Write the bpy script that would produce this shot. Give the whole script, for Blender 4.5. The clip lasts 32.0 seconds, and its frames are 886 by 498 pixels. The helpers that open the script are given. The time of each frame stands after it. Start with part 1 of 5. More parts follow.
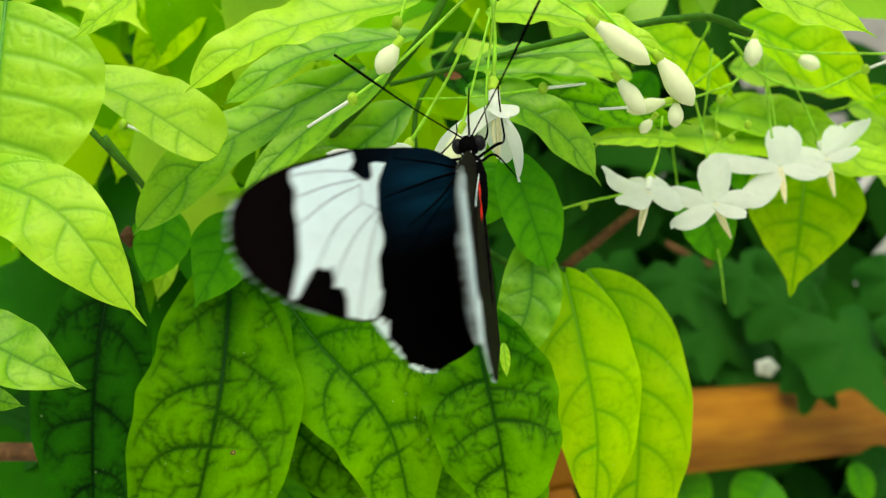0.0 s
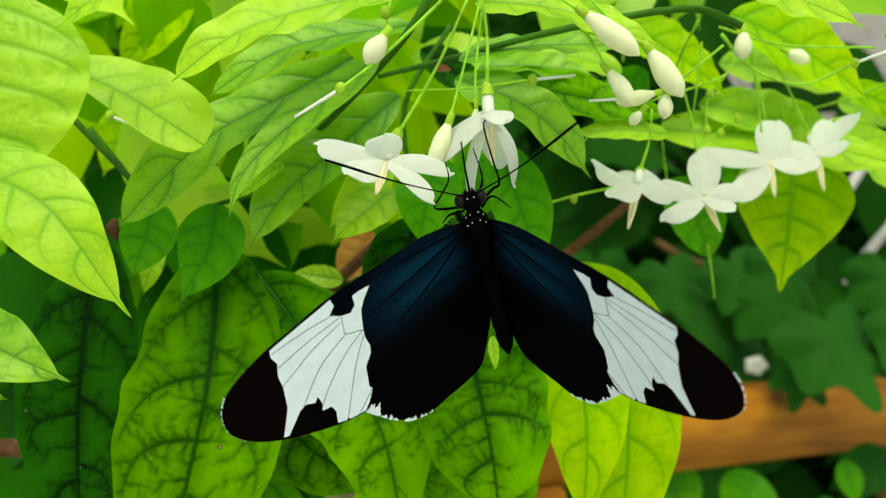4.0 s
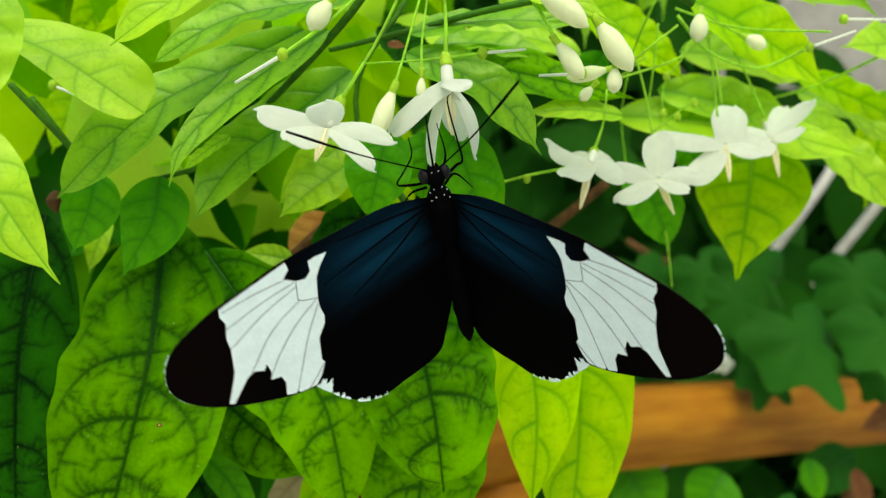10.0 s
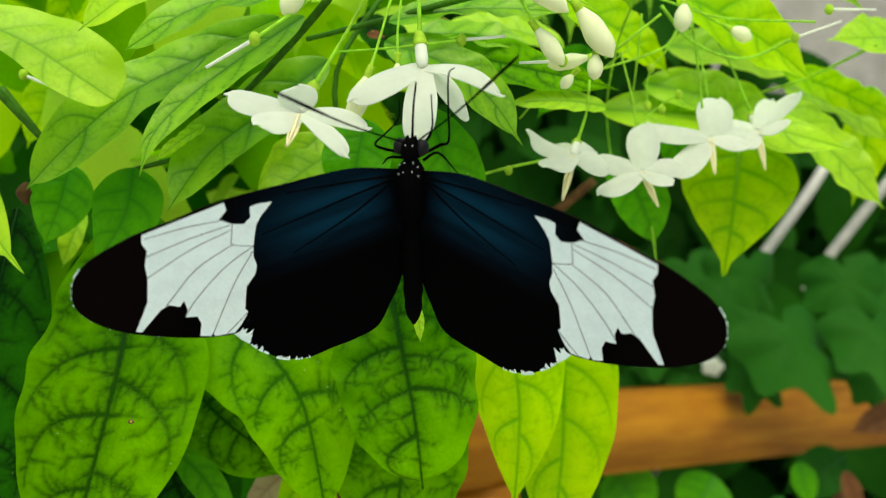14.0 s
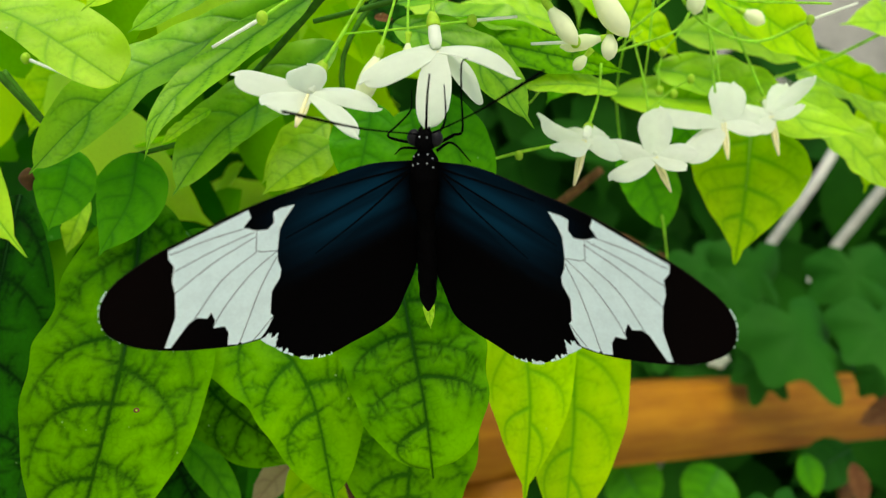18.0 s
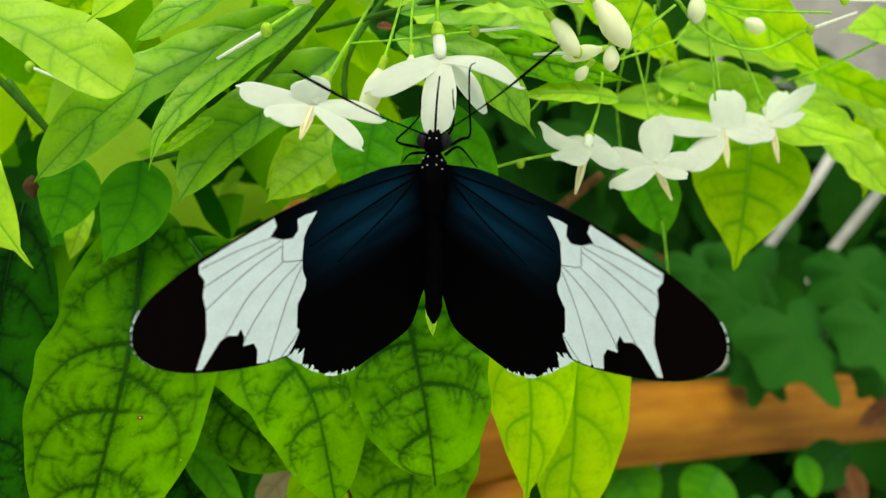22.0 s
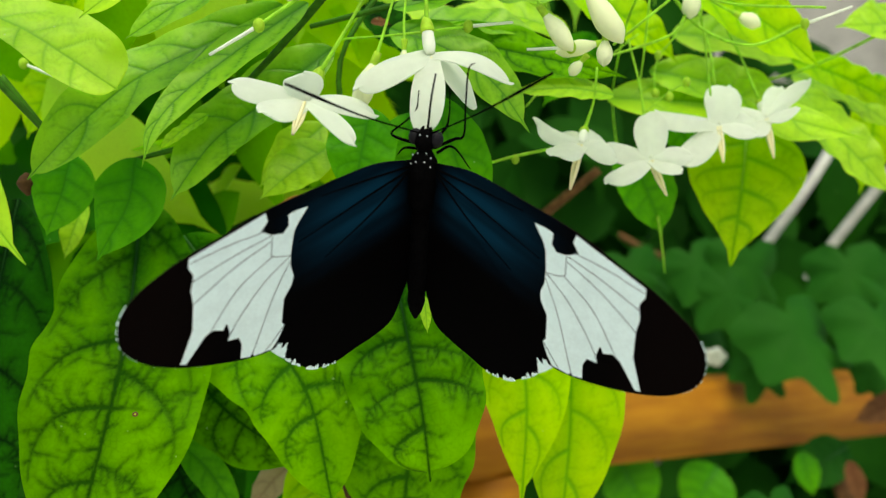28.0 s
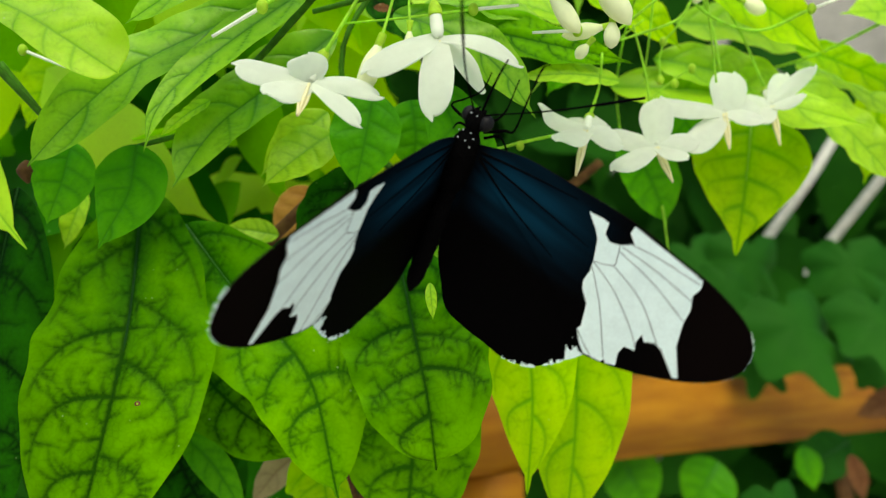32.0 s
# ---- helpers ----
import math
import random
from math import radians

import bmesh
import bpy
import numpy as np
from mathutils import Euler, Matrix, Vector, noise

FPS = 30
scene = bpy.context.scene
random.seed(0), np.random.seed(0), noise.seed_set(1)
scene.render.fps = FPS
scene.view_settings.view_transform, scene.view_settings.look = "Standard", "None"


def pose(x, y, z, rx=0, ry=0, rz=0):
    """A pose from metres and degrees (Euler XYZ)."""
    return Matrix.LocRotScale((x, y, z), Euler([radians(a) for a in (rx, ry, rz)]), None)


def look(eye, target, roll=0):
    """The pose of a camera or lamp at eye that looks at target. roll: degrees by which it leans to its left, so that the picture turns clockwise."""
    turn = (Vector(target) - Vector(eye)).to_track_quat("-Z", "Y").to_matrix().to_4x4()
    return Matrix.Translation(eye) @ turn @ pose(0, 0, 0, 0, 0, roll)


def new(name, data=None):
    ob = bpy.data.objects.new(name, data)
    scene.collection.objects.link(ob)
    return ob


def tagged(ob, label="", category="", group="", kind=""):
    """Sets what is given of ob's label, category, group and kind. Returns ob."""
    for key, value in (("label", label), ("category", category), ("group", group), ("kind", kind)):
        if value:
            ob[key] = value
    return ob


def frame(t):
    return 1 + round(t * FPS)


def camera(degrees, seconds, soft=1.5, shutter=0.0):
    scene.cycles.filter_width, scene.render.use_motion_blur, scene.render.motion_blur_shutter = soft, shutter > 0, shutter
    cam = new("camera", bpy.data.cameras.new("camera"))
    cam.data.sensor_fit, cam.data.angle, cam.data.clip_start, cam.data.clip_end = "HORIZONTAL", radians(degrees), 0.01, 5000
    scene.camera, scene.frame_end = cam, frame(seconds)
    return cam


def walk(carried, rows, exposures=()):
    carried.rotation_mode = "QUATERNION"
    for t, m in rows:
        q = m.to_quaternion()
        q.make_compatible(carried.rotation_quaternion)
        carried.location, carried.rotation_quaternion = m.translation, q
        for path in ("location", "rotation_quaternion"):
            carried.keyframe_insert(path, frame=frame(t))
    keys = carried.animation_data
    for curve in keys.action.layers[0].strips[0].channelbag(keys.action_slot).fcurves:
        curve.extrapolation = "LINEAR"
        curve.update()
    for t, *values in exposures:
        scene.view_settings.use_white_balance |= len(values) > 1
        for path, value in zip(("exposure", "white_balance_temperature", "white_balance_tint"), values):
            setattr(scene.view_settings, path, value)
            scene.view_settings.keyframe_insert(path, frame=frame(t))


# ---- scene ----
def mm(x, y, z):
    """A place in the set's own axes, in millimetres: x across, y away, z up from the flower's height."""
    return Vector((x / 1000, y / 1000, EYE + z / 1000))


EYE = 1.2
cam = camera(55, 32.0, soft=1.2, shutter=0.5)
cam.data.dof.use_dof = True
cam.data.dof.focus_distance = 0.118
cam.data.dof.aperture_fstop = 26.0


def eye(x, y, z, yaw, pitch, roll):
    """A camera pose from millimetres and degrees: yaw to the left, pitch up."""
    turn = pose(0, 0, 0, 0, 0, yaw) @ pose(0, 0, 0, 90 + pitch) @ pose(0, 0, 0, 0, 0, roll)
    return Matrix.Translation(mm(x, y, z)) @ turn


walk(cam, [
    (0, eye(-6.11, -7.78, 8.05, 2.59, -0.07, -0.57)),
    (0.5, eye(-6.41, -7.74, 7.21, 2.62, 0.09, -0.75)),
    (1, eye(-6.76, -8.13, 7.25, 2.60, -0.10, -0.63)),
    (1.5, eye(-6.72, -7.98, 7.23, 2.53, -0.32, -0.46)),
    (2, eye(-6.63, -7.51, 6.73, 2.49, -0.17, -0.61)),
    (2.5, eye(-5.74, -7.68, 7.71, 2.61, -0.37, -0.39)),
    (3, eye(-5.65, -7.54, 7.57, 2.40, -0.28, -0.39)),
    (3.5, eye(-5.89, -7.06, 7.10, 2.06, -0.07, -0.55)),
    (5.5, eye(-5.37, -6.80, 6.55, 1.81, -0.13, -0.39)),
    (6, eye(-6.07, -6.94, 5.24, 1.67, -0.08, -0.41)),
    (6.5, eye(-5.91, -7.03, 4.57, 1.69, -0.20, -0.32)),
    (7, eye(-6.24, -6.69, 3.49, 1.50, -0.15, -0.35)),
    (7.5, eye(-5.55, -6.57, 2.56, 1.45, -0.23, -0.23)),
    (8, eye(-4.82, -5.79, 1.10, 1.34, -0.10, -0.19)),
    (8.5, eye(-4.22, -5.11, 1.24, 1.12, -0.20, 0.07)),
    (9, eye(-3.03, -4.99, 1.74, 0.92, -0.11, 0.16)),
    (9.5, eye(-2.12, -4.57, 2.19, 0.65, -0.01, 0.20)),
    (10, eye(-1.05, -4.48, 2.56, 0.50, 0.13, 0.27)),
    (10.5, eye(0.26, -4.29, 2.70, 0.50, 0.23, 0.26)),
    (11, eye(0.42, -4.00, 2.29, 0.28, 0.49, 0.12)),
    (11.5, eye(1.10, -3.48, 2.44, 0.33, 0.34, 0.25)),
    (12, eye(1.21, -3.01, 1.48, 0.20, 0.48, 0.19)),
    (12.5, eye(1.44, -2.58, 1.12, 0.15, 0.50, 0.17)),
    (13, eye(1.40, -2.31, 1.49, 0.09, 0.33, 0.31)),
    (13.5, eye(1.25, -2.29, 0.78, 0.07, 0.49, 0.27)),
    (14, eye(1.10, -1.62, 0.18, 0.02, 0.60, 0.19)),
    (14.5, eye(1.09, -1.59, 0.27, 0.07, 0.51, 0.25)),
    (16.5, eye(0.18, -0.14, -1.01, 0.05, 0.46, 0.04)),
    (17, eye(-0.02, 0.27, -1.23, 0.05, 0.40, 0.04)),
    (17.5, eye(-0.18, 0.60, -1.30, 0.06, 0.28, 0.05)),
    (18, eye(-0.24, 0.74, -1.22, 0.12, 0.24, 0.11)),
    (18.5, eye(-0.32, 0.82, -1.11, 0.16, 0.24, 0.13)),
    (19, eye(-0.63, 0.92, -1.03, 0.07, 0.30, 0.17)),
    (19.5, eye(-0.32, 0.80, -0.79, 0.11, 0.27, 0.19)),
    (20, eye(-0.35, 0.78, -0.78, 0.01, 0.28, 0.15)),
    (20.5, eye(-0.25, 0.52, -0.18, 0.00, 0.19, 0.18)),
    (21, eye(-0.20, 0.21, 0.17, -0.00, 0.27, 0.14)),
    (21.5, eye(-0.47, -0.13, 0.53, -0.01, 0.18, 0.20)),
    (22, eye(-0.84, -0.07, 0.29, 0.01, 0.16, 0.17)),
    (22.5, eye(-1.03, -0.19, 0.08, 0.05, 0.11, 0.13)),
    (23, eye(-1.31, -0.31, 0.14, 0.05, 0.16, 0.10)),
    (23.5, eye(-1.09, -0.45, 0.48, 0.07, 0.11, 0.16)),
    (24, eye(-0.75, -0.64, 0.65, 0.06, 0.09, 0.12)),
    (24.5, eye(-0.20, -0.57, 0.23, 0.10, 0.05, 0.06)),
    (25, eye(0.19, -0.57, -0.20, -0.00, 0.13, 0.03)),
    (25.5, eye(0.70, -0.77, -0.04, 0.07, 0.06, 0.04)),
    (27.5, eye(0.20, -0.23, 0.23, 0.04, 0.02, 0.08)),
    (28, eye(0.00, 0.00, 0.00, 0.00, 0.00, -0.00)),
    (28.5, eye(-0.27, 0.13, -0.38, 0.02, -0.05, -0.06)),
    (29, eye(-0.57, 0.40, -0.67, 0.02, -0.06, -0.12)),
    (29.5, eye(-0.80, 0.44, -0.72, 0.05, -0.04, -0.09)),
    (30, eye(-1.17, 0.60, -0.79, 0.07, -0.03, -0.07)),
    (30.5, eye(-1.14, 0.84, -1.02, 0.08, -0.01, -0.12)),
    (31, eye(-1.12, 1.00, -1.18, 0.07, -0.03, -0.13)),
    (31.5, eye(-1.14, 1.19, -1.42, 0.02, -0.14, -0.07)),
    (32, eye(-1.12, 1.42, -2.04, -0.14, -0.02, -0.19)),
], exposures=[(0, 0.50, 7100, 0), (32, 0.50, 7100, 0)])

# ---- light ----
world = bpy.data.worlds.new("sky")
scene.world = world
world.use_nodes = True
sky = world.node_tree.nodes.new("ShaderNodeTexSky")
sky.sky_type, sky.sun_disc = "NISHITA", False
sky.sun_elevation, sky.sun_rotation = radians(60), radians(177)
sky.air_density, sky.dust_density = 1.0, 3.0
world.node_tree.links.new(sky.outputs[0], world.node_tree.nodes["Background"].inputs[0])
world.node_tree.nodes["Background"].inputs[1].default_value = 0.15
sun = new("sun", bpy.data.lights.new("sun", "SUN"))
sun.data.energy, sun.data.angle, sun.data.color = 1.75, radians(52), (1.0, 0.95, 0.86)
sun.matrix_world = look((0.1, -1.85, 3.2), (0, 0, 0))


# ---- materials ----
class Nodes:
    """A short hand for building node materials."""

    def __init__(self, name):
        self.mat = bpy.data.materials.new(name)
        self.mat.use_nodes = True
        self.tree = self.mat.node_tree
        self.tree.nodes.clear()

    def node(self, kind, inputs=None, **settings):
        n = self.tree.nodes.new("ShaderNode" + kind)
        if "op" in settings:
            n.operation = settings["op"]
        if "feature" in settings:
            n.feature = settings["feature"]
        if "blend" in settings:
            n.data_type, n.blend_type = "RGBA", settings["blend"]
        if "gradient" in settings:
            n.gradient_type = settings["gradient"]
        for key, value in (inputs or {}).items():
            self.put(n.inputs[key], value)
        return n

    def put(self, socket, value):
        if isinstance(value, bpy.types.NodeSocket):
            self.tree.links.new(value, socket)
        else:
            socket.default_value = value

    def math(self, op, a, b=0.0, c=0.0):
        n = self.tree.nodes.new("ShaderNodeMath")
        n.operation = op
        for socket, value in zip(n.inputs, (a, b, c)):
            self.put(socket, value)
        return n.outputs[0]

    def ramp(self, value, low, high):
        """0 below low, 1 above high, smooth between."""
        n = self.tree.nodes.new("ShaderNodeMapRange")
        n.interpolation_type = "SMOOTHSTEP"
        for socket, v in zip(n.inputs, (value, low, high, 0.0, 1.0)):
            self.put(socket, v)
        return n.outputs[0]

    def mix(self, fac, a, b):
        n = self.tree.nodes.new("ShaderNodeMix")
        n.data_type = "RGBA"
        self.put(n.inputs[0], fac), self.put(n.inputs[6], a), self.put(n.inputs[7], b)
        return n.outputs[2]

    def noise(self, scale, detail=4.0, rough=0.55, vector=None):
        n = self.node("TexNoise", {"Scale": scale, "Detail": detail, "Roughness": rough})
        self.put(n.inputs["Vector"], vector or self.coords())
        return n.outputs[0]

    def coords(self):
        """Object coordinates, shifted by each object's own random number."""
        if not hasattr(self, "place"):
            c = self.node("TexCoord").outputs["Object"]
            r = self.node("ObjectInfo").outputs["Random"]
            n = self.node("VectorMath", {0: c, 1: self.node("CombineXYZ", {0: r, 1: r, 2: r}).outputs[0]}, op="ADD")
            self.place = n.outputs[0]
        return self.place

    def bump(self, height, strength, distance=0.0003):
        return self.node("Bump", {"Height": height, "Strength": strength, "Distance": distance}).outputs[0]

    def end(self, shader):
        out = self.node("OutputMaterial")
        self.tree.links.new(shader, out.inputs[0])
        return self.mat


def rgb(r, g, b):
    return (r, g, b, 1.0)


def plain(name, colour, rough=0.5, grain=900.0, vary=0.25, relief=0.2, glow=0.0, metal=0.0, spec=0.4):
    """A surface with mottling at two scales and fine relief; glow: the share of light let through."""
    n = Nodes(name)
    fine, broad = n.noise(grain, 5.0, 0.6), n.noise(grain / 7, 3.0)
    shade = n.math("ADD", n.math("MULTIPLY", fine, 0.5), n.math("MULTIPLY", broad, 0.5))
    dark = rgb(*(c * (1 - vary) for c in colour))
    light = rgb(*(min(1.0, c * (1 + vary)) for c in colour))
    tone = n.mix(n.ramp(shade, 0.35, 0.65), dark, light)
    p = n.node("BsdfPrincipled", {"Base Color": tone, "Roughness": rough, "Metallic": metal, "Specular IOR Level": spec, "Normal": n.bump(fine, relief)})
    shader = p.outputs[0]
    if glow:
        t = n.node("BsdfTranslucent", {"Color": tone})
        shader = n.node("MixShader", {0: glow, 1: shader, 2: t.outputs[0]}).outputs[0]
    return n.end(shader)


def leaf_material(name, lamina, tip, vein, contrast, glow, rough=0.38, net=0.42, spec=0.45):
    """A leaf blade whose grown veins are darker than the tissue between them; younger and yellower towards the tip."""
    n = Nodes(name)
    uv = n.node("SeparateXYZ", {0: n.node("UVMap").outputs[0]})
    along = uv.outputs[1]
    grown = n.node("Attribute")
    grown.attribute_name = "vein"
    shade = n.node("Attribute")
    shade.attribute_name = "halo"
    line, halo = grown.outputs["Fac"], shade.outputs["Fac"]
    warp = n.node("TexNoise", {"Vector": n.coords(), "Scale": 260.0, "Detail": 1.0}).outputs[1]
    bent = n.node("VectorMath", {0: n.coords(), 1: n.node("VectorMath", {0: warp, 1: (0.002, 0.002, 0.002)}, op="MULTIPLY").outputs[0]}, op="ADD").outputs[0]
    fine = n.node("TexVoronoi", {"Vector": bent, "Scale": 800.0}, feature="DISTANCE_TO_EDGE").outputs[0]
    web = n.math("MULTIPLY", n.math("SUBTRACT", 1.0, n.ramp(fine, 0.0, 0.22)), n.math("ADD", 0.12, n.math("MULTIPLY", halo, 0.30)))
    total = n.math("ADD", n.math("MULTIPLY", line, 0.88), n.math("ADD", n.math("MULTIPLY", halo, 0.34), n.math("MULTIPLY", web, net)))
    total = n.math("MULTIPLY", n.math("MINIMUM", total, 1.0), contrast)
    patch = n.ramp(n.noise(75.0, 3.0, 0.6), 0.34, 0.66)
    own = n.node("ObjectInfo").outputs["Random"]
    share = n.math("ADD", n.math("MULTIPLY", n.math("SUBTRACT", 1.0, halo), 0.38), n.math("MULTIPLY", n.math("ADD", patch, n.math("MULTIPLY", own, 0.7)), 0.24))
    share = n.math("ADD", share, n.math("SUBTRACT", n.math("MULTIPLY", along, 0.75), 0.30))
    share = n.math("MINIMUM", n.math("MAXIMUM", share, 0.0), 1.0)
    tissue = n.mix(share, rgb(*lamina), rgb(*tip))
    grain = n.noise(1500.0, 3.0, 0.6)
    tissue = n.mix(n.math("MULTIPLY", n.ramp(grain, 0.45, 0.75), 0.16), tissue, rgb(*(c * 0.6 for c in lamina)))
    dust = n.node("TexVoronoi", {"Vector": n.coords(), "Scale": 420.0}).outputs[0]
    speck = n.math("MULTIPLY", n.math("SUBTRACT", 1.0, n.ramp(dust, 0.05, 0.10)), n.ramp(n.noise(90.0, 2.0), 0.55, 0.62))
    tone = n.mix(n.math("MULTIPLY", speck, 0.4), n.mix(total, tissue, rgb(*vein)), rgb(0.50, 0.64, 0.30))
    height = n.math("SUBTRACT", n.math("MULTIPLY", grain, 0.18), n.math("MULTIPLY", total, 0.6))
    normal = n.bump(height, 0.30, 0.0005)
    p = n.node("BsdfPrincipled", {"Base Color": tone, "Roughness": n.math("ADD", rough, n.math("MULTIPLY", n.noise(500.0), 0.16)),
                                  "Normal": normal, "Specular IOR Level": spec, "Specular Tint": rgb(1.0, 1.0, 0.72)})
    t = n.node("BsdfTranslucent", {"Color": tone, "Normal": normal})
    return n.end(n.node("MixShader", {0: glow, 1: p.outputs[0], 2: t.outputs[0]}).outputs[0])


LEAF = {
    # deep: darker copy of mid, holding shade as well as leaf green
    "deep": leaf_material("leaf_deep_shade_green", (0.005, 0.058, 0.001), (0.020, 0.155, 0.002), (0.0006, 0.014, 0.001), 0.95, 0.38, 0.5, 0.5, 0.05),
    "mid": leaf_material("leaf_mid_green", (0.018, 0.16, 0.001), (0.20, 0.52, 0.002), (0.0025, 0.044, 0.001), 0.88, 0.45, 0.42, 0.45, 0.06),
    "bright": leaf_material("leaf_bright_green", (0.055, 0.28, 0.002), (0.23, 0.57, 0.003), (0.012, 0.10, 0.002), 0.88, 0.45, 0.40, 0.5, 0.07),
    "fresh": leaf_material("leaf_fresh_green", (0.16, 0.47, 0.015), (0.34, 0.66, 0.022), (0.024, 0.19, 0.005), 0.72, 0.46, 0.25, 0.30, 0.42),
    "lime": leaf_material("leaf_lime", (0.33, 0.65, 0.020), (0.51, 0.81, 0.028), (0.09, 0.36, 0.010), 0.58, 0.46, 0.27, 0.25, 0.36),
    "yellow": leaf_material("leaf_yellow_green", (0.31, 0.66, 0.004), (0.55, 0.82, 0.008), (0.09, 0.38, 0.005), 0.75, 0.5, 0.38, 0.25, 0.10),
    "plain": leaf_material("leaf_smooth_green", (0.048, 0.29, 0.003), (0.13, 0.47, 0.004), (0.014, 0.15, 0.003), 0.55, 0.42, 0.36, 0.15, 0.15),
    "dry": leaf_material("leaf_dry_orange", (0.36, 0.16, 0.025), (0.52, 0.28, 0.06), (0.20, 0.08, 0.02), 0.5, 0.35, spec=0.15),
    "pale": leaf_material("leaf_dry_pale", (0.28, 0.23, 0.10), (0.40, 0.33, 0.16), (0.16, 0.11, 0.05), 0.5, 0.3, spec=0.15),
    "russet": leaf_material("leaf_withered_russet", (0.11, 0.045, 0.016), (0.19, 0.085, 0.03), (0.07, 0.02, 0.008), 0.5, 0.25, 0.6, spec=0.15),
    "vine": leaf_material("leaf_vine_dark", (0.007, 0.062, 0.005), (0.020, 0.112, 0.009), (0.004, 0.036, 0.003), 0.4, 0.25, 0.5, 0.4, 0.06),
    # far: deep shade of the background is put into this near-black green
    "far": leaf_material("leaf_far_shade_dark", (0.005, 0.040, 0.003), (0.012, 0.075, 0.004), (0.003, 0.024, 0.002), 0.35, 0.2, 0.55, 0.4, 0.04),
}
RIB = {
    "deep": plain("rib_deep", (0.004, 0.04, 0.002), 0.6, glow=0.2, spec=0.1), "mid": plain("rib_mid", (0.005, 0.05, 0.002), 0.55, glow=0.2, spec=0.12),
    "bright": plain("rib_bright", (0.04, 0.2, 0.012), 0.45, glow=0.3),
    "fresh": plain("rib_fresh", (0.035, 0.2, 0.01), 0.45, glow=0.3), "lime": plain("rib_lime", (0.09, 0.34, 0.015), 0.45, glow=0.3),
    "yellow": plain("rib_yellow", (0.24, 0.47, 0.03), 0.45, glow=0.3), "plain": plain("rib_plain", (0.04, 0.2, 0.01), 0.45, glow=0.2),
    "dry": plain("rib_dry", (0.25, 0.11, 0.03), 0.6),
    "pale": plain("rib_pale", (0.2, 0.15, 0.07), 0.6),
    "russet": plain("rib_russet", (0.09, 0.03, 0.01), 0.6),
    "vine": plain("rib_vine", (0.014, 0.08, 0.008), 0.5),
    "far": plain("rib_far", (0.014, 0.07, 0.014), 0.5),
}
STALK = plain("stalk_green", (0.36, 0.68, 0.05), 0.45, 700.0, glow=0.45, spec=0.15)
TWIG = plain("twig_green", (0.035, 0.12, 0.006), 0.55, 700.0, 0.35, spec=0.1)
BARK = plain("bark_brown", (0.11, 0.055, 0.02), 0.75, 500.0, 0.45, 0.6, spec=0.1)
PETAL = plain("petal_white", (0.84, 0.88, 0.79), 0.6, 500.0, 0.04, 0.10, glow=0.68, spec=0.12)
TUBE = plain("flower_tube_white", (0.84, 0.88, 0.75), 0.55, 500.0, 0.04, 0.1, glow=0.4, spec=0.12)
BUD = plain("bud_white", (0.86, 0.90, 0.58), 0.45, 600.0, 0.05, 0.1, glow=0.38, spec=0.15)
STAMEN = plain("stamen_cream", (0.90, 0.86, 0.55), 0.5, 1500.0, 0.08, glow=0.45, spec=0.1)
SPOT = plain("spot_brown", (0.10, 0.035, 0.002), 0.6, 1500.0, 0.3)
CALYX = plain("calyx_yellow_green", (0.44, 0.68, 0.05), 0.42, 900.0, 0.2, glow=0.45, spec=0.15)


# ---- building helpers ----
def part(name, bm, material, parent=None, label=""):
    """Links a bmesh as one mesh object, under a thing or a part."""
    if isinstance(bm, bpy.types.Mesh):
        mesh = bm
    else:
        mesh = bpy.data.meshes.new(name)
        bm.to_mesh(mesh)
        bm.free()
    for m in material if isinstance(material, (list, tuple)) else [material]:
        mesh.materials.append(m)
    for face in mesh.polygons:
        face.use_smooth = True
    ob = new(name, mesh)
    ob.parent = parent
    if label:
        tagged(ob, label)
    return ob


def crisp(bm, angle=0.9):
    """Keeps the rims of thin plates sharp in shading."""
    bmesh.ops.recalc_face_normals(bm, faces=bm.faces[:])
    for e in bm.edges:
        if len(e.link_faces) == 2 and e.calc_face_angle(0) > angle:
            e.smooth = False
    return bm


def spline(points, steps):
    """Points on a smooth curve through the given ones."""
    pts = [Vector(p) for p in points]
    if len(pts) == 2:
        return [pts[0].lerp(pts[1], i / steps) for i in range(steps + 1)]
    ext = [2 * pts[0] - pts[1], *pts, 2 * pts[-1] - pts[-2]]
    out = []
    for i in range(steps + 1):
        s = min(i / steps * (len(pts) - 1), len(pts) - 1 - 1e-9)
        k, u = int(s), s - int(s)
        a, b, c, d = ext[k:k + 4]
        out.append(0.5 * (2 * b + (c - a) * u + (2 * a - 5 * b + 4 * c - d) * u * u + (3 * b - a - 3 * c + d) * u ** 3))
    return out


def tube(bm, points, radii, sides=8, steps=12, closed=True):
    """A round tube along a smooth curve; radii: at even steps along it."""
    line = spline(points, steps)
    rings, guide = [], Vector((0.31, 0.2, 0.93))
    for i, p in enumerate(line):
        d = (line[min(i + 1, steps)] - line[max(i - 1, 0)]).normalized()
        a = d.cross(guide).normalized()
        b = d.cross(a)
        s = i / steps * (len(radii) - 1)
        k = min(int(s), len(radii) - 2)
        r = radii[k] + (radii[k + 1] - radii[k]) * (s - k)
        rings.append([bm.verts.new(p + (a * math.cos(q) + b * math.sin(q)) * r) for q in (2 * math.pi * j / sides for j in range(sides))])
    for one, two in zip(rings, rings[1:]):
        for j in range(sides):
            bm.faces.new((one[j], one[(j + 1) % sides], two[(j + 1) % sides], two[j]))
    if closed:
        bm.faces.new(rings[0][::-1]), bm.faces.new(rings[-1])
    return bm


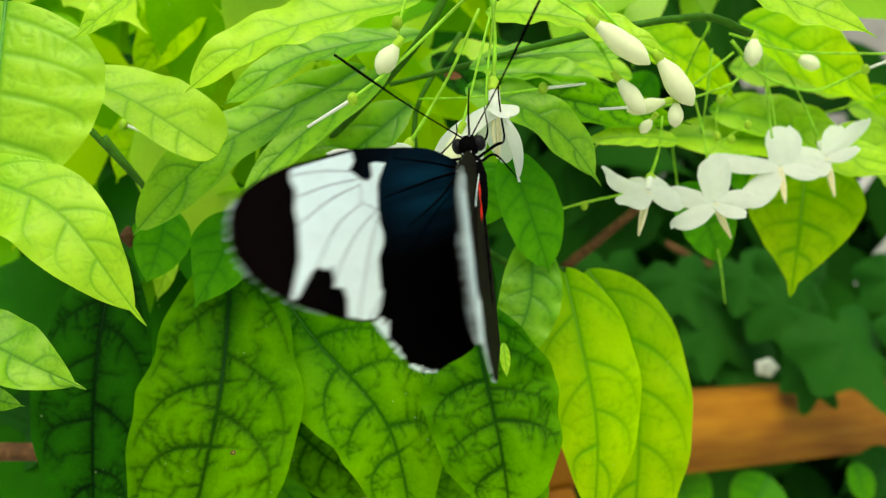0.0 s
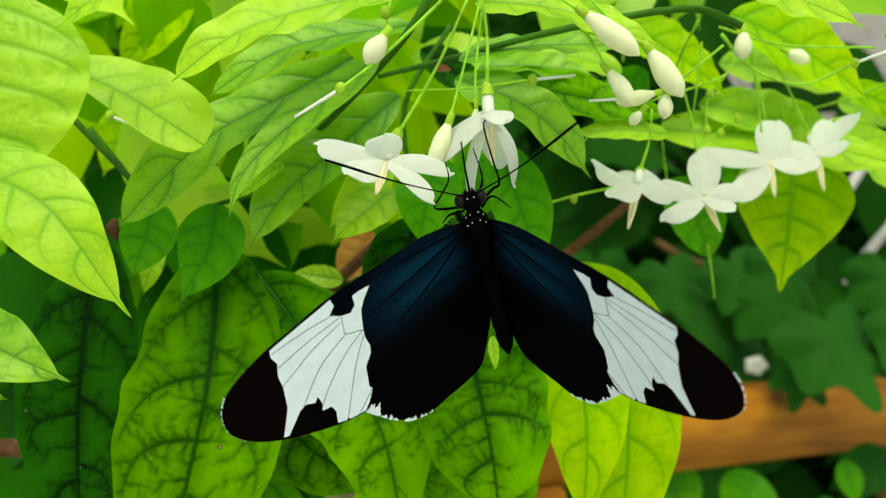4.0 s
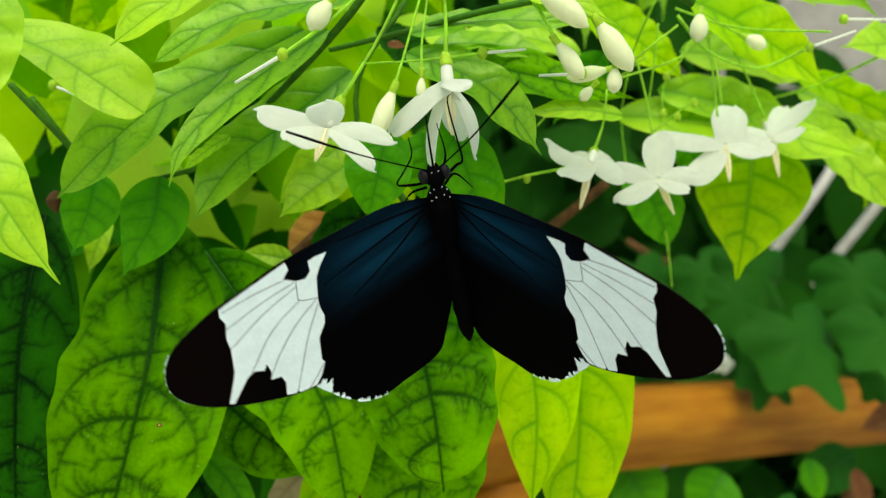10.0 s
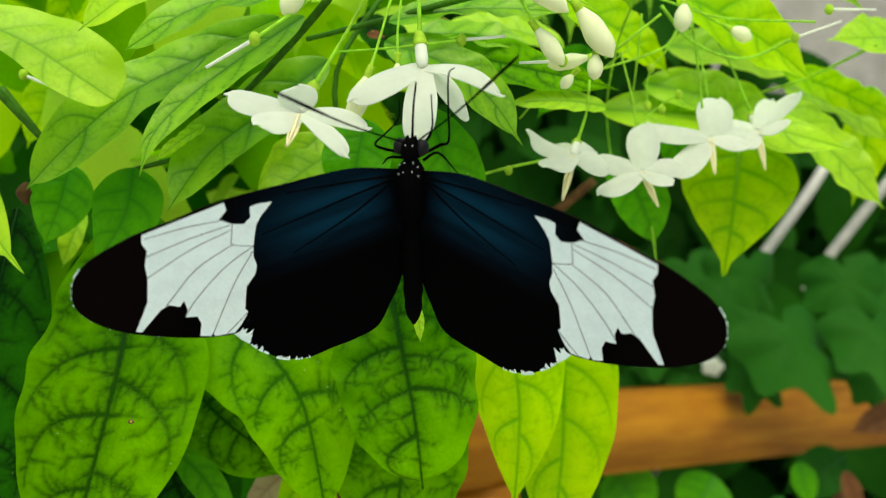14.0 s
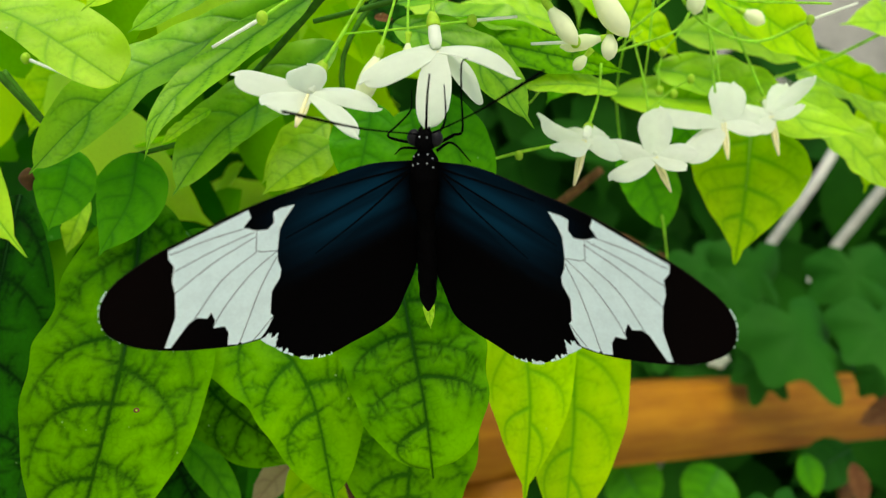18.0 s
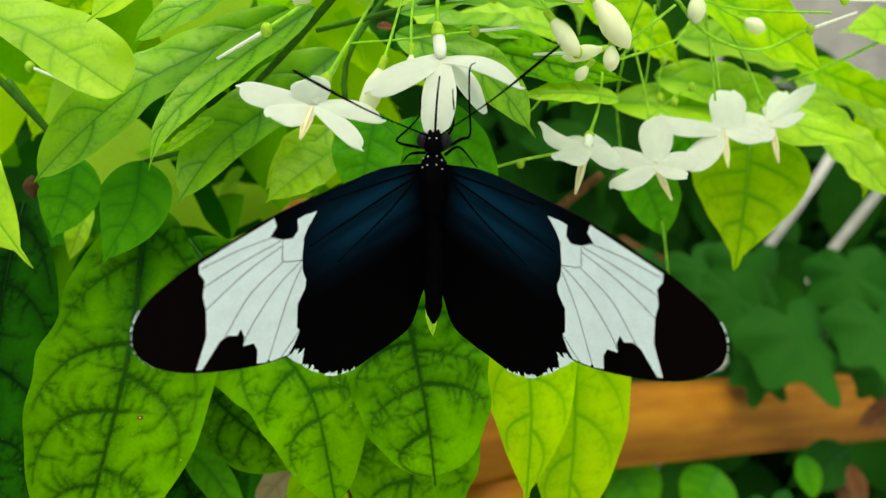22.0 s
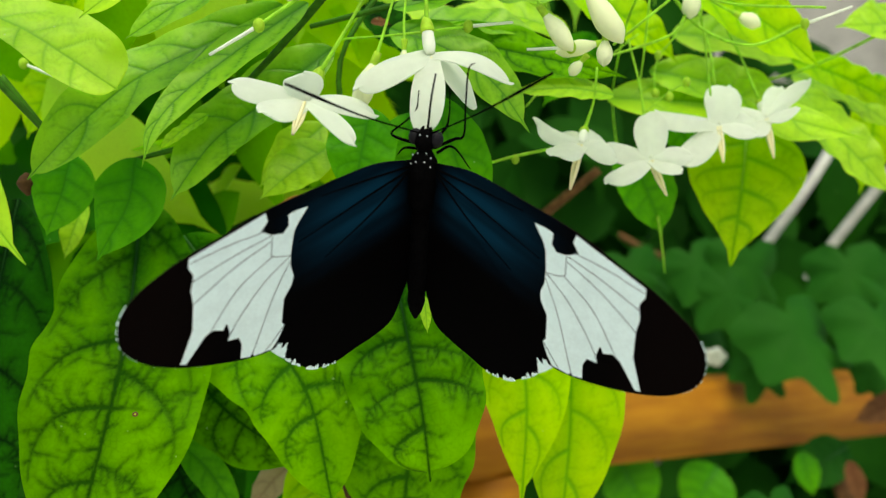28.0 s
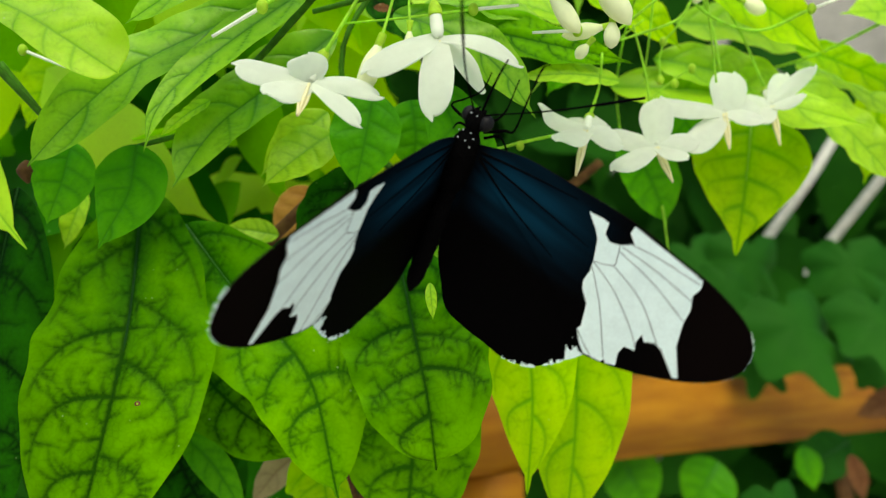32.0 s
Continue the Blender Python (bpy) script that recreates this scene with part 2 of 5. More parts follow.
def ball(bm, centre, radius, stretch=(1, 1, 1), turn=None, u=12, v=8):
    m = Matrix.Translation(centre) @ (turn or Matrix()) @ Matrix.Diagonal((*(radius * s for s in stretch), 1))
    bmesh.ops.create_uvsphere(bm, u_segments=u, v_segments=v, radius=1.0, matrix=m)
    return bm


def blade(bm, base, tip, width, face, bend, fold, rng, ns=26, nw=8, belly=0.42, wave=0.03, drip=0.1, uv=None):
    """A leaf blade from base to tip; bend: sag towards the face; fold: rise of the margins. Returns the midrib's line."""
    base, tip = Vector(base), Vector(tip)
    axis = tip - base
    length = axis.length
    axis.normalize()
    normal = (Vector(face) - axis * axis.dot(Vector(face))).normalized()
    across = axis.cross(normal)
    a, b = 0.62, 0.62 * (1 - belly) / belly
    peak = belly ** a * (1 - belly) ** b
    seed = rng.random() * 50
    rows, spine, hook = [], [], (rng.random() - 0.5) * 0.06
    for i in range(ns + 1):
        s = i / ns
        full = min(s / (1 - drip), 1.0)
        half = width / 2 * (full ** a * (1 - full) ** b / peak if 0 < full < 1 else 0)
        if s > 1 - drip * 2.2:
            half = max(half, width * 0.045 * max(0.0, (1 - s) / (drip * 2.2)) ** 0.6)
        half = max(half, width * 0.004)
        mid = base + axis * (s * length) + normal * (bend * length * 4 * s * (1 - s)) + across * (hook * length * math.sin(s * 3.1))
        spine.append(mid)
        row = []
        for j in range(nw + 1):
            q = 2 * j / nw - 1
            ripple = wave * length * noise.noise(Vector((s * 4.0, q * 0.8, seed))) * abs(q) ** 1.5 * math.sin(math.pi * s)
            edge = 1 + (0.10 * noise.noise(Vector((s * 7, math.copysign(3, q), seed))) + 0.03 * noise.noise(Vector((s * 26, math.copysign(5, q), seed)))) * abs(q)
            lift = fold * half * (abs(q) ** 1.3)
            row.append(bm.verts.new(mid + across * (q * half * edge) + normal * (lift + ripple)))
        rows.append(row)
    layer = uv or bm.loops.layers.uv.verify()
    for i in range(ns):
        for j in range(nw):
            f = bm.faces.new((rows[i][j], rows[i][j + 1], rows[i + 1][j + 1], rows[i + 1][j]))
            for loop, (di, dj) in zip(f.loops, ((0, 0), (0, 1), (1, 1), (1, 0))):
                loop[layer].uv = ((j + dj) / nw, (i + di) / ns)
    return spine, normal


leaf_rng = random.Random(7)


def grow_veins(length, half, rng, pairs, net):
    """Vein lines of a leaf lying flat along +y, in millimetres: (points, width, strength, halo) with branching spurs of strength net."""
    wide = max(half(i / 20) for i in range(21)) * 2
    lines = [([(0.0, length * i / 24) for i in range(25)], (0.024 * wide, 0.009 * wide), (1.0, 0.9), (0.115 * wide, 1.0))]

    def spur(x, y, way, reach, width, strength, depth):
        pts = [(x, y)]
        steps = rng.randint(3, 5)
        for _ in range(steps):
            way += rng.gauss(0, 0.22)
            x, y = x + math.cos(way) * reach / steps, y + math.sin(way) * reach / steps
            if not 0 < y < length or abs(x) > half(y / length) * 0.94:
                break
            pts.append((x, y))
            if depth and rng.random() < 0.32:
                spur(x, y, way + rng.choice((-1, 1)) * rng.uniform(0.7, 1.3), reach * rng.uniform(0.3, 0.6), width * 0.85, strength * 0.7, depth - 1)
        if len(pts) > 1:
            lines.append((pts, (width, width * 0.6), (strength, strength * 0.3), (0.05 * wide, 0.5)))

    for side in (-1, 1):
        s = 0.06 + rng.uniform(0, 0.04) + (0.45 / pairs if side > 0 else 0)
        while s < 0.82:
            gap = rng.uniform(0.8, 1.2) / pairs
            sharp, turn = (rng.uniform(0.02, 0.10), rng.uniform(0.11, 0.17) * (1 - 0.4 * s)) if net > 0.9 else (rng.uniform(0.09, 0.15), rng.uniform(0.04, 0.09) * (1 - 0.6 * s))
            weak = rng.uniform(0.75, 1.0)
            pts, n = [], 16
            for i in range(n + 1):
                u = i / n
                q = 0.90 * math.sin(u * 1.45) ** 0.92
                t = s + sharp * u + turn * u ** 2.3 + 0.006 * math.sin(5 * u + s * 40)
                if t > 0.99:
                    break
                pts.append((side * q * half(t), t * length))
            if len(pts) > 3:
                lines.append((pts, (0.021 * wide, 0.009 * wide), (weak, 0.6 * weak), (0.085 * wide, 0.85 * weak)))
                for (x0, y0), (x1, y1) in zip(pts[1:-2], pts[2:-1]):
                    along = math.atan2(y1 - y0, x1 - x0)
                    for turn_way in (-1, 1):
                        if rng.random() < 0.36:
                            spur(x0, y0, along + turn_way * rng.uniform(0.9, 1.6), wide * rng.uniform(0.06, 0.22), 0.014 * wide, 0.72 * net, 1)
            if rng.random() < 0.8:
                spur(0.0, (s + gap * rng.uniform(0.4, 0.6)) * length, (0.0 if side > 0 else math.pi) + side * rng.uniform(0.0, 0.5), half(s) * rng.uniform(0.4, 0.65), 0.015 * wide, 0.8 * net, 1)
            s += gap
        y = 0.05 * length
        while y < 0.95 * length:
            spur(0.0, y, (0.0 if side > 0 else math.pi) + side * rng.uniform(-0.1, 0.7), wide * rng.uniform(0.05, 0.15), 0.014 * wide, 0.7 * net, 1)
            y += wide * rng.uniform(0.15, 0.32)
    return lines


def leaf(plant, tone, base, tip, width, face=(0, -1, 0.35), bend=0.06, fold=0.18, belly=0.42, wave=0.05, drip=0.06, name="leaf", label="", stem=None, via=(), skew=0.0, pairs=5.2, arch=0.0):
    """One leaf of a plant with its raised midrib, all in millimetres; via: places that its midrib passes; skew: how much wider one half is than the other; arch: how far its middle turns up to the sky."""
    rng = random.Random(leaf_rng.random())
    line = spline([mm(*p) for p in (base, *via, tip)], 60)
    steps = [0.0]
    for p, q in zip(line, line[1:]):
        steps.append(steps[-1] + (q - p).length)
    length = steps[-1] * 1000
    near = 11.0 * 130 / max(base[1], 90)
    ns, nw = int(min(180, max(40, length * near / 3.0))), 2 * int(min(50, max(9, width * near / 6.0)))
    S, Q = np.linspace(0, 1, ns + 1), np.linspace(-1, 1, nw + 1)
    L = np.array(line)
    spine = np.stack([np.interp(S * steps[-1], steps, L[:, k]) for k in range(3)], 1)
    way = np.gradient(spine, axis=0)
    way /= np.linalg.norm(way, axis=1)[:, None]
    facing = np.array(face, float)[None] + np.array((0, 0, arch))[None] * np.exp(-((S - 0.4) / 0.26) ** 2)[:, None]
    normal = facing - way * (way * facing).sum(1)[:, None]
    normal /= np.linalg.norm(normal, axis=1)[:, None]
    across = np.cross(way, normal)
    a, b = 0.62, 0.62 * (1 - belly) / belly
    peak = belly ** a * (1 - belly) ** b

    def half(s):
        full = s / (1 - drip)
        h = width / 2 * (full ** a * (1 - full) ** b / peak if 0 < full < 1 else 0)
        if s > 1 - drip * 2.2:
            h = max(h, width * 0.045 * max(0.0, (1 - s) / (drip * 2.2)) ** 0.6)
        return max(h, width * 0.004)

    H = np.array([half(s) for s in S])
    bump = [(rng.uniform(2, 5), rng.uniform(0, 6.3)) for _ in range(4)] + [(rng.uniform(8, 16), rng.uniform(0, 6.3)) for _ in range(4)]

    def wavy(k):
        return sum(np.sin(S * f * 2.5 + p) for f, p in bump[k:k + 2]) / 2

    rough = 1.0 if tone in ("mid", "deep", "bright") else 0.35
    left, right = 1 + rough * (0.07 * wavy(0) + 0.035 * wavy(4)), 1 + rough * (0.07 * wavy(2) + 0.035 * wavy(6))
    edge = np.where(Q[None] > 0, right[:, None] * (1 + skew), left[:, None] * (1 - skew))
    edge = 1 + (edge - 1) * np.minimum(1, np.abs(Q) * 3)[None]
    X, Y = Q[None] * H[:, None] * edge, np.repeat((S * length)[:, None], nw + 1, 1)
    vein, halo = np.zeros_like(X), np.zeros_like(X)
    for pts, wide, strong, glow in grow_veins(length, half, rng, pairs, 1.0 if tone in ("mid", "deep", "bright") else 0.5):
        reach = max(2.6 * wide[0], 2.0 * glow[0])
        for k, ((x0, y0), (x1, y1)) in enumerate(zip(pts, pts[1:])):
            u = k / max(1, len(pts) - 2)
            i0, i1 = int(max(0, (min(y0, y1) - reach) / length * ns)), int(min(ns, (max(y0, y1) + reach) / length * ns)) + 1
            dx, dy = x1 - x0, y1 - y0
            rx, ry = X[i0:i1] - x0, Y[i0:i1] - y0
            f = np.clip((rx * dx + ry * dy) / (dx * dx + dy * dy + 1e-9), 0, 1)
            d2 = (rx - f * dx) ** 2 + (ry - f * dy) ** 2
            w, g = wide[0] + (wide[1] - wide[0]) * u, strong[0] + (strong[1] - strong[0]) * u
            np.maximum(vein[i0:i1], g * np.exp(-d2 / (w * w)), out=vein[i0:i1])
            np.maximum(halo[i0:i1], glow[1] * (1 - 0.4 * u) * np.exp(-d2 / glow[0] ** 2), out=halo[i0:i1])
    ripple = wave * length * (wavy(1)[:, None] * np.where(Q > 0, 0.6, -0.35)[None] + 0.5 * wavy(3)[:, None]) * (np.abs(Q) ** 1.5)[None] * np.sin(math.pi * S)[:, None]
    swell = width * (0.030 if tone in ("mid", "deep", "bright") else 0.016)
    rise = fold * H[:, None] * (np.abs(Q) ** 1.3)[None] + ripple + swell * (1 - halo) * (1 - np.abs(Q) ** 3)[None] - 0.008 * width * vein
    rise += (bend * length * 4 * S * (1 - S))[:, None]
    P = spine[:, None] + across[:, None] * (X / 1000)[..., None] + normal[:, None] * (rise / 1000)[..., None]
    mesh = bpy.data.meshes.new(name)
    k = (np.arange(ns)[:, None] * (nw + 1) + np.arange(nw)[None]).ravel()
    quads = np.stack([k, k + 1, k + nw + 2, k + nw + 1], 1)
    mesh.from_pydata(P.reshape(-1, 3).tolist(), [], quads.tolist())
    U, V = np.repeat(((Q + 1) / 2)[None], ns + 1, 0).ravel(), np.repeat(S[:, None], nw + 1, 1).ravel()
    mesh.uv_layers.new(name="UVMap").data.foreach_set("uv", np.stack([U[quads.ravel()], V[quads.ravel()]], 1).ravel())
    mesh.attributes.new("vein", "FLOAT", "POINT").data.foreach_set("value", vein.ravel())
    mesh.attributes.new("halo", "FLOAT", "POINT").data.foreach_set("value", halo.ravel())
    ob = part(name, mesh, LEAF[tone], plant, label)
    mid = [Vector(P[i, nw // 2]) - Vector(normal[i]) * 0.00018 for i in range(0, int(ns * 0.87), max(1, ns // 12))]
    part("midrib", tube(bmesh.new(), mid, [width * 0.000014, width * 0.00001, 0.00006], 6, 20), RIB[tone], ob)
    if stem:
        start = mm(*stem)
        foot = Vector(P[1, nw // 2])
        part("leaf_stalk", tube(bmesh.new(), [start, start.lerp(foot, 0.5) + Vector((0, 0, 0.001)), foot], [0.0005, 0.0004, 0.0004], 6, 8), STALK, ob)
    return ob, P, normal


def blemish(blade_of, along, across, size):
    """A small brown-rimmed spot on a leaf, at a share of its length and half-width."""
    ob, P, normal = blade_of
    i, j = round(along * (P.shape[0] - 1)), round((across + 1) / 2 * (P.shape[1] - 1))
    place, way = Vector(P[i, j]), Vector(normal[i])
    turn = way.to_track_quat("Z", "Y").to_matrix().to_4x4()
    part("blemish", ball(bmesh.new(), place + way * 0.00005, size / 1000, (1, 0.8, 0.18), turn, 12, 6), SPOT, ob, "small brown spot")
    part("blemish", ball(bmesh.new(), place + way * 0.00009, 0.5 * size / 1000, (1, 0.8, 0.25), turn, 10, 6), LEAF["lime"], ob)


def stem(plant, points, radii, material=STALK, name="stalk", label="", steps=16):
    return part(name, tube(bmesh.new(), [mm(*p) for p in points], [r / 1000 for r in radii], 8, steps), material, plant, label)


def petal_mesh(length, width, curl, droop):
    """A petal along +x: a cupped, rounded blade of its own thickness, narrow at its foot."""
    bm = bmesh.new()
    ns, nw, rows = 18, 8, []
    for layer in (0, 1):
        grid = []
        for i in range(ns + 1):
            s = 1 - (1 - i / ns) ** 1.5
            u = min(1.0, s / 0.55)
            half = width / 2 * (0.60 + 0.40 * u * u * (3 - 2 * u))
            if s > 0.55:
                half *= max(0.0015, 1 - ((s - 0.55) / 0.45) ** 3.0) ** 0.5
            row = []
            for j in range(nw + 1):
                q = 2 * j / nw - 1
                y = half * q + 0.05 * length * math.sin(s * 2.2)
                z = droop * length * 4 * s * (1 - s) * 0.6 + curl * length * (s ** 3 - s) - 0.11 * width * (q * q) * math.sin(s * 3) + 0.012 * width * math.sin(q * 5 + s * 6)
                row.append(bm.verts.new((length * s * (1 - s * s * (0.05 * q + 0.035 * math.cos(q * 4.4 + width * 4000))), y, z - layer * 0.00018)))
            grid.append(row)
        rows.append(grid)
    top, low = rows
    for i in range(ns):
        for j in range(nw):
            bm.faces.new((top[i][j], top[i + 1][j], top[i + 1][j + 1], top[i][j + 1]))
            bm.faces.new((low[i][j], low[i][j + 1], low[i + 1][j + 1], low[i + 1][j]))
        for j, flip in ((0, 1), (nw, 0)):
            loop = (top[i][j], low[i][j], low[i + 1][j], top[i + 1][j])
            bm.faces.new(loop if not flip else loop[::-1])
    for j in range(nw):
        bm.faces.new((top[ns][j], low[ns][j], low[ns][j + 1], top[ns][j + 1]))
    return crisp(bm)


def aim(axis, spin=0.0):
    """A turn that takes +z to the axis, after a spin about z in degrees."""
    return Vector(axis).normalized().to_track_quat("Z", "Y").to_matrix().to_4x4() @ pose(0, 0, 0, 0, 0, spin)


def petal_pose(mouth, tip, d, open_out=0.9):
    """The pose of a petal from the mouth to its tip; d: the way of the flower's tube; open_out: how flat the flower lies open."""
    way = tip - mouth
    out = way - d * way.dot(d)
    w = way.normalized()
    up = -d * (1.4 - open_out) + out.normalized() * 0.2 + Vector((0, -1, 0.1)) * open_out
    up = (up - w * up.dot(w)).normalized()
    return Matrix.Translation(mouth - d * 0.0005) @ Matrix((w, up.cross(w), up)).transposed().to_4x4()


def flower(plant, calyx, mouth, beak, petals, hang=None, label="white five-petalled flower hanging on a thin stalk", open_out=0.9, droop=0.12):
    """A hanging flower: green calyx, tube, petals (tip, width, cup) and a beak of stamens from the mouth; hang: where its own stalk starts."""
    o = mm(*(hang or calyx))
    c, m, k = mm(*calyx) - o, mm(*mouth) - o, mm(*beak) - o
    d = (m - c).normalized()
    ob = part("flower", tube(bmesh.new(), [c, c.lerp(m, 0.5), m - d * 0.0007], [0.00072, 0.0008, 0.00085, 0.0008, 0.0005], 12, 12), TUBE, plant, label)
    ob.location = o
    cup = tube(bmesh.new(), [c - d * 0.0013, c - d * 0.0005, c + d * 0.0004, c + d * 0.0009], [0.0004, 0.00078, 0.00095, 0.00088], 12, 8)
    part("calyx", cup, CALYX, ob, "yellow-green calyx")
    if hang:
        part("flower_stalk", tube(bmesh.new(), [Vector(), c.lerp(Vector(), 0.5) + Vector((0.0006, 0, 0)), c], [0.00023, 0.00022, 0.00032], 6, 10), STALK, ob, "thin green flower stalk")
    for tip, wide, curl in petals:
        t = mm(*tip) - o
        p = part("petal", petal_mesh((t - m).length, 1.3 * wide / 1000, curl, droop), PETAL, ob)
        p.matrix_basis = petal_pose(m, t, d, open_out)
    n = (k - m).normalized()
    e = n.cross(Vector((0, 1, 0))).normalized()
    g = n.cross(e)
    size = (k - m).length
    for i in range(5):
        a = i * 2 * math.pi / 5
        r = (e * math.cos(a) + g * math.sin(a)) * 0.00042
        part("stamen", tube(bmesh.new(), [m + r, m + n * size * 0.5 + r * 1.15, k + r * 0.3], [0.00018, 0.00024, 0.00008], 6, 8), STAMEN, ob, "cream stamen" if i == 0 else "")
    return ob


def bud(plant, base, tip, width, material=BUD, label="closed white flower bud"):
    """A closed bud from its calyx to its blunt tip."""
    b, t = mm(*base), mm(*tip)
    bm = bmesh.new()
    w = width / 1000
    tube(bm, [b, b.lerp(t, 0.5), t], [w * 0.14, w * 0.27, w * 0.40, w * 0.48, w * 0.5, w * 0.47, w * 0.36, w * 0.05], 12, 16)
    # shallow twisted grooves between the rolled petals
    d = (t - b).normalized()
    for v in bm.verts:
        s = (v.co - b).dot(d)
        c = b + d * s
        r = v.co - c
        if r.length > 1e-6:
            a = math.atan2(r.dot(d.cross(Vector((0, 1, 0)))), r.dot(Vector((0, 1, 0)))) + s * 260
            v.co = c + r * (1 + 0.05 * math.cos(5 * a))
    ob = part("bud", bm, material, plant, label)
    c = bmesh.new()
    tube(c, [b - d * 0.0012, b, b + d * 0.0013], [0.0005, w * 0.22, w * 0.2], 10, 6)
    part("calyx", c, CALYX, ob)
    return ob


def spent(plant, node, tip, radius=0.78):
    """A spent flower: a green ovary with a bare white style."""
    n, t = mm(*node), mm(*tip)
    ob = part("ovary", ball(bmesh.new(), n, radius / 1000, (1, 1, 1.25)), CALYX, plant, "small round green ovary")
    part("style", tube(bmesh.new(), [n, n.lerp(t, 0.5), t], [0.00028, 0.00024, 0.0002], 6, 6), TUBE, ob, "bare white style")
    return ob


# ---- the setting ----
def quad_sheet(bm, corners, nx, ny, wobble=0.0):
    a, b, c, d = [Vector(p) for p in corners]
    grid = []
    for i in range(ny + 1):
        v = i / ny
        grid.append([])
        for j in range(nx + 1):
            u = j / nx
            p = a.lerp(b, u).lerp(d.lerp(c, u), v)
            p.z += wobble * noise.noise(p * 2.0)
            grid[-1].append(bm.verts.new(p))
    for i in range(ny):
        for j in range(nx):
            bm.faces.new((grid[i][j], grid[i][j + 1], grid[i + 1][j + 1], grid[i + 1][j]))
    return bm


# ground surface is invented: pale so that it throws light up from below
BOUNCE_GROUND = plain("ground_pale_bounce", (0.50, 0.48, 0.44), 0.9, 14.0, 0.2, 0.5)
CONCRETE = plain("concrete_grey", (0.20, 0.195, 0.17), 0.85, 90.0, 0.22, 0.5)
ground = part("ground", quad_sheet(bmesh.new(), [(-400, -400, 0), (400, -400, 0), (400, 400, 0), (-400, 400, 0)], 40, 40), BOUNCE_GROUND)
tagged(ground, "unseen ground, made pale to bounce light upwards", "ground", kind="structure")
wall_bm = bmesh.new()
bmesh.ops.create_cube(wall_bm, size=1.0, matrix=Matrix.Translation((1.2, 2.75, 1.25)) @ Matrix.Diagonal((5.0, 0.2, 2.5, 1)))
bmesh.ops.bevel(wall_bm, geom=wall_bm.edges[:], offset=0.01, segments=2, affect="EDGES")
garden_wall = part("wall_north", wall_bm, CONCRETE)
tagged(garden_wall, "pale grey concrete wall behind the garden", "wall", kind="structure")

# ---- the flowering shrub ----
shrub = tagged(new("flowering_shrub"), "flowering shrub with drooping green leaves and hanging white flowers", "shrub")

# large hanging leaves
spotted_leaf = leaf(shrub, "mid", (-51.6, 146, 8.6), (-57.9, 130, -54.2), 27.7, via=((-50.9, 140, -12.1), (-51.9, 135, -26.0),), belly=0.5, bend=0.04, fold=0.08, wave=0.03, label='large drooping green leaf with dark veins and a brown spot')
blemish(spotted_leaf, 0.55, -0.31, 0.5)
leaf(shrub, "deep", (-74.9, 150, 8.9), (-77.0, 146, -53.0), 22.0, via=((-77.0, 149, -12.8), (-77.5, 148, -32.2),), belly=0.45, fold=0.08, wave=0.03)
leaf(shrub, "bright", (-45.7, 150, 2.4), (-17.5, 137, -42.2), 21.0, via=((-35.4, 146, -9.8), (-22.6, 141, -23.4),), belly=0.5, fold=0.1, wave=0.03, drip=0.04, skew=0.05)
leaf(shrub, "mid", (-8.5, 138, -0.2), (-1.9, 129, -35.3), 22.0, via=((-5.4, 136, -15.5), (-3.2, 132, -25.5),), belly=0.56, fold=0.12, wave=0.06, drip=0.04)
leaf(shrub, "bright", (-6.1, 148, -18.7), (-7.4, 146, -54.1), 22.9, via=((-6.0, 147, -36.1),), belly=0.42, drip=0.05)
leaf(shrub, "lime", (-2.8, 128, -7.1), (-2.3, 127, -12.6), 1.7)
leaf(shrub, "yellow", (9.1, 152, 4.3), (13.5, 147, -44.2), 18.0, via=((11.7, 151, -9.2), (14.3, 149, -25.8),), belly=0.40, fold=0.08, drip=0.05, wave=0.03, pairs=4.3)
leaf(shrub, "yellow", (14.6, 160, 3.6), (21.3, 157, -55.1), 20.1, via=((21.8, 159, -9.6), (23.2, 158, -30.4),), belly=0.46, fold=0.06, drip=0.05, wave=0.03)
leaf(shrub, "fresh", (2.8, 146, 10.2), (-3.4, 142, -15.0), 11.0, via=((2.3, 145, -2.3),), belly=0.45, drip=0.05)
leaf(shrub, "deep", (-15.5, 150, 12.7), (-23.7, 150, -11.5), 12.4, via=((-19.7, 150, 0.9),), label='dark green leaf with shade in its colour')
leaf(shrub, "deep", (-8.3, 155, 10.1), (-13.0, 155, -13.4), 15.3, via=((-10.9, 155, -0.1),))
leaf(shrub, "lime", (-20.8, 150, 21.9), (-32.1, 148, 10.5), 7.9)
leaf(shrub, "plain", (-12.0, 140, 23.3), (-15.1, 140, 7.3), 11.6, via=((-13.4, 140, 15.0),))
leaf(shrub, "plain", (-6.5, 152, 24.3), (-6.3, 152, 11.2), 12.1, via=((-5.5, 152, 17.3),))
leaf(shrub, "plain", (-1.8, 140, 25.2), (5.8, 143, 3.4), 10.5, via=((1.5, 141, 16.0),), belly=0.5, skew=-0.05)
leaf(shrub, "lime", (-19.5, 146, 17.6), (-30.2, 140, 8.1), 8.7)
leaf(shrub, "dry", (-26.7, 172, 10.3), (-33.8, 170, -0.8), 8.5, label='dry orange-brown leaf')
leaf(shrub, "lime", (-31.3, 160, 0.5), (-41.7, 160, 2.1), 4.8)
leaf(shrub, "plain", (-49.8, 138, 14.9), (-55.7, 137, -1.9), 11.9, via=((-50.9, 138, 6.5),), belly=0.38, fold=0.05, drip=0.04, wave=0.02, pairs=4.0)
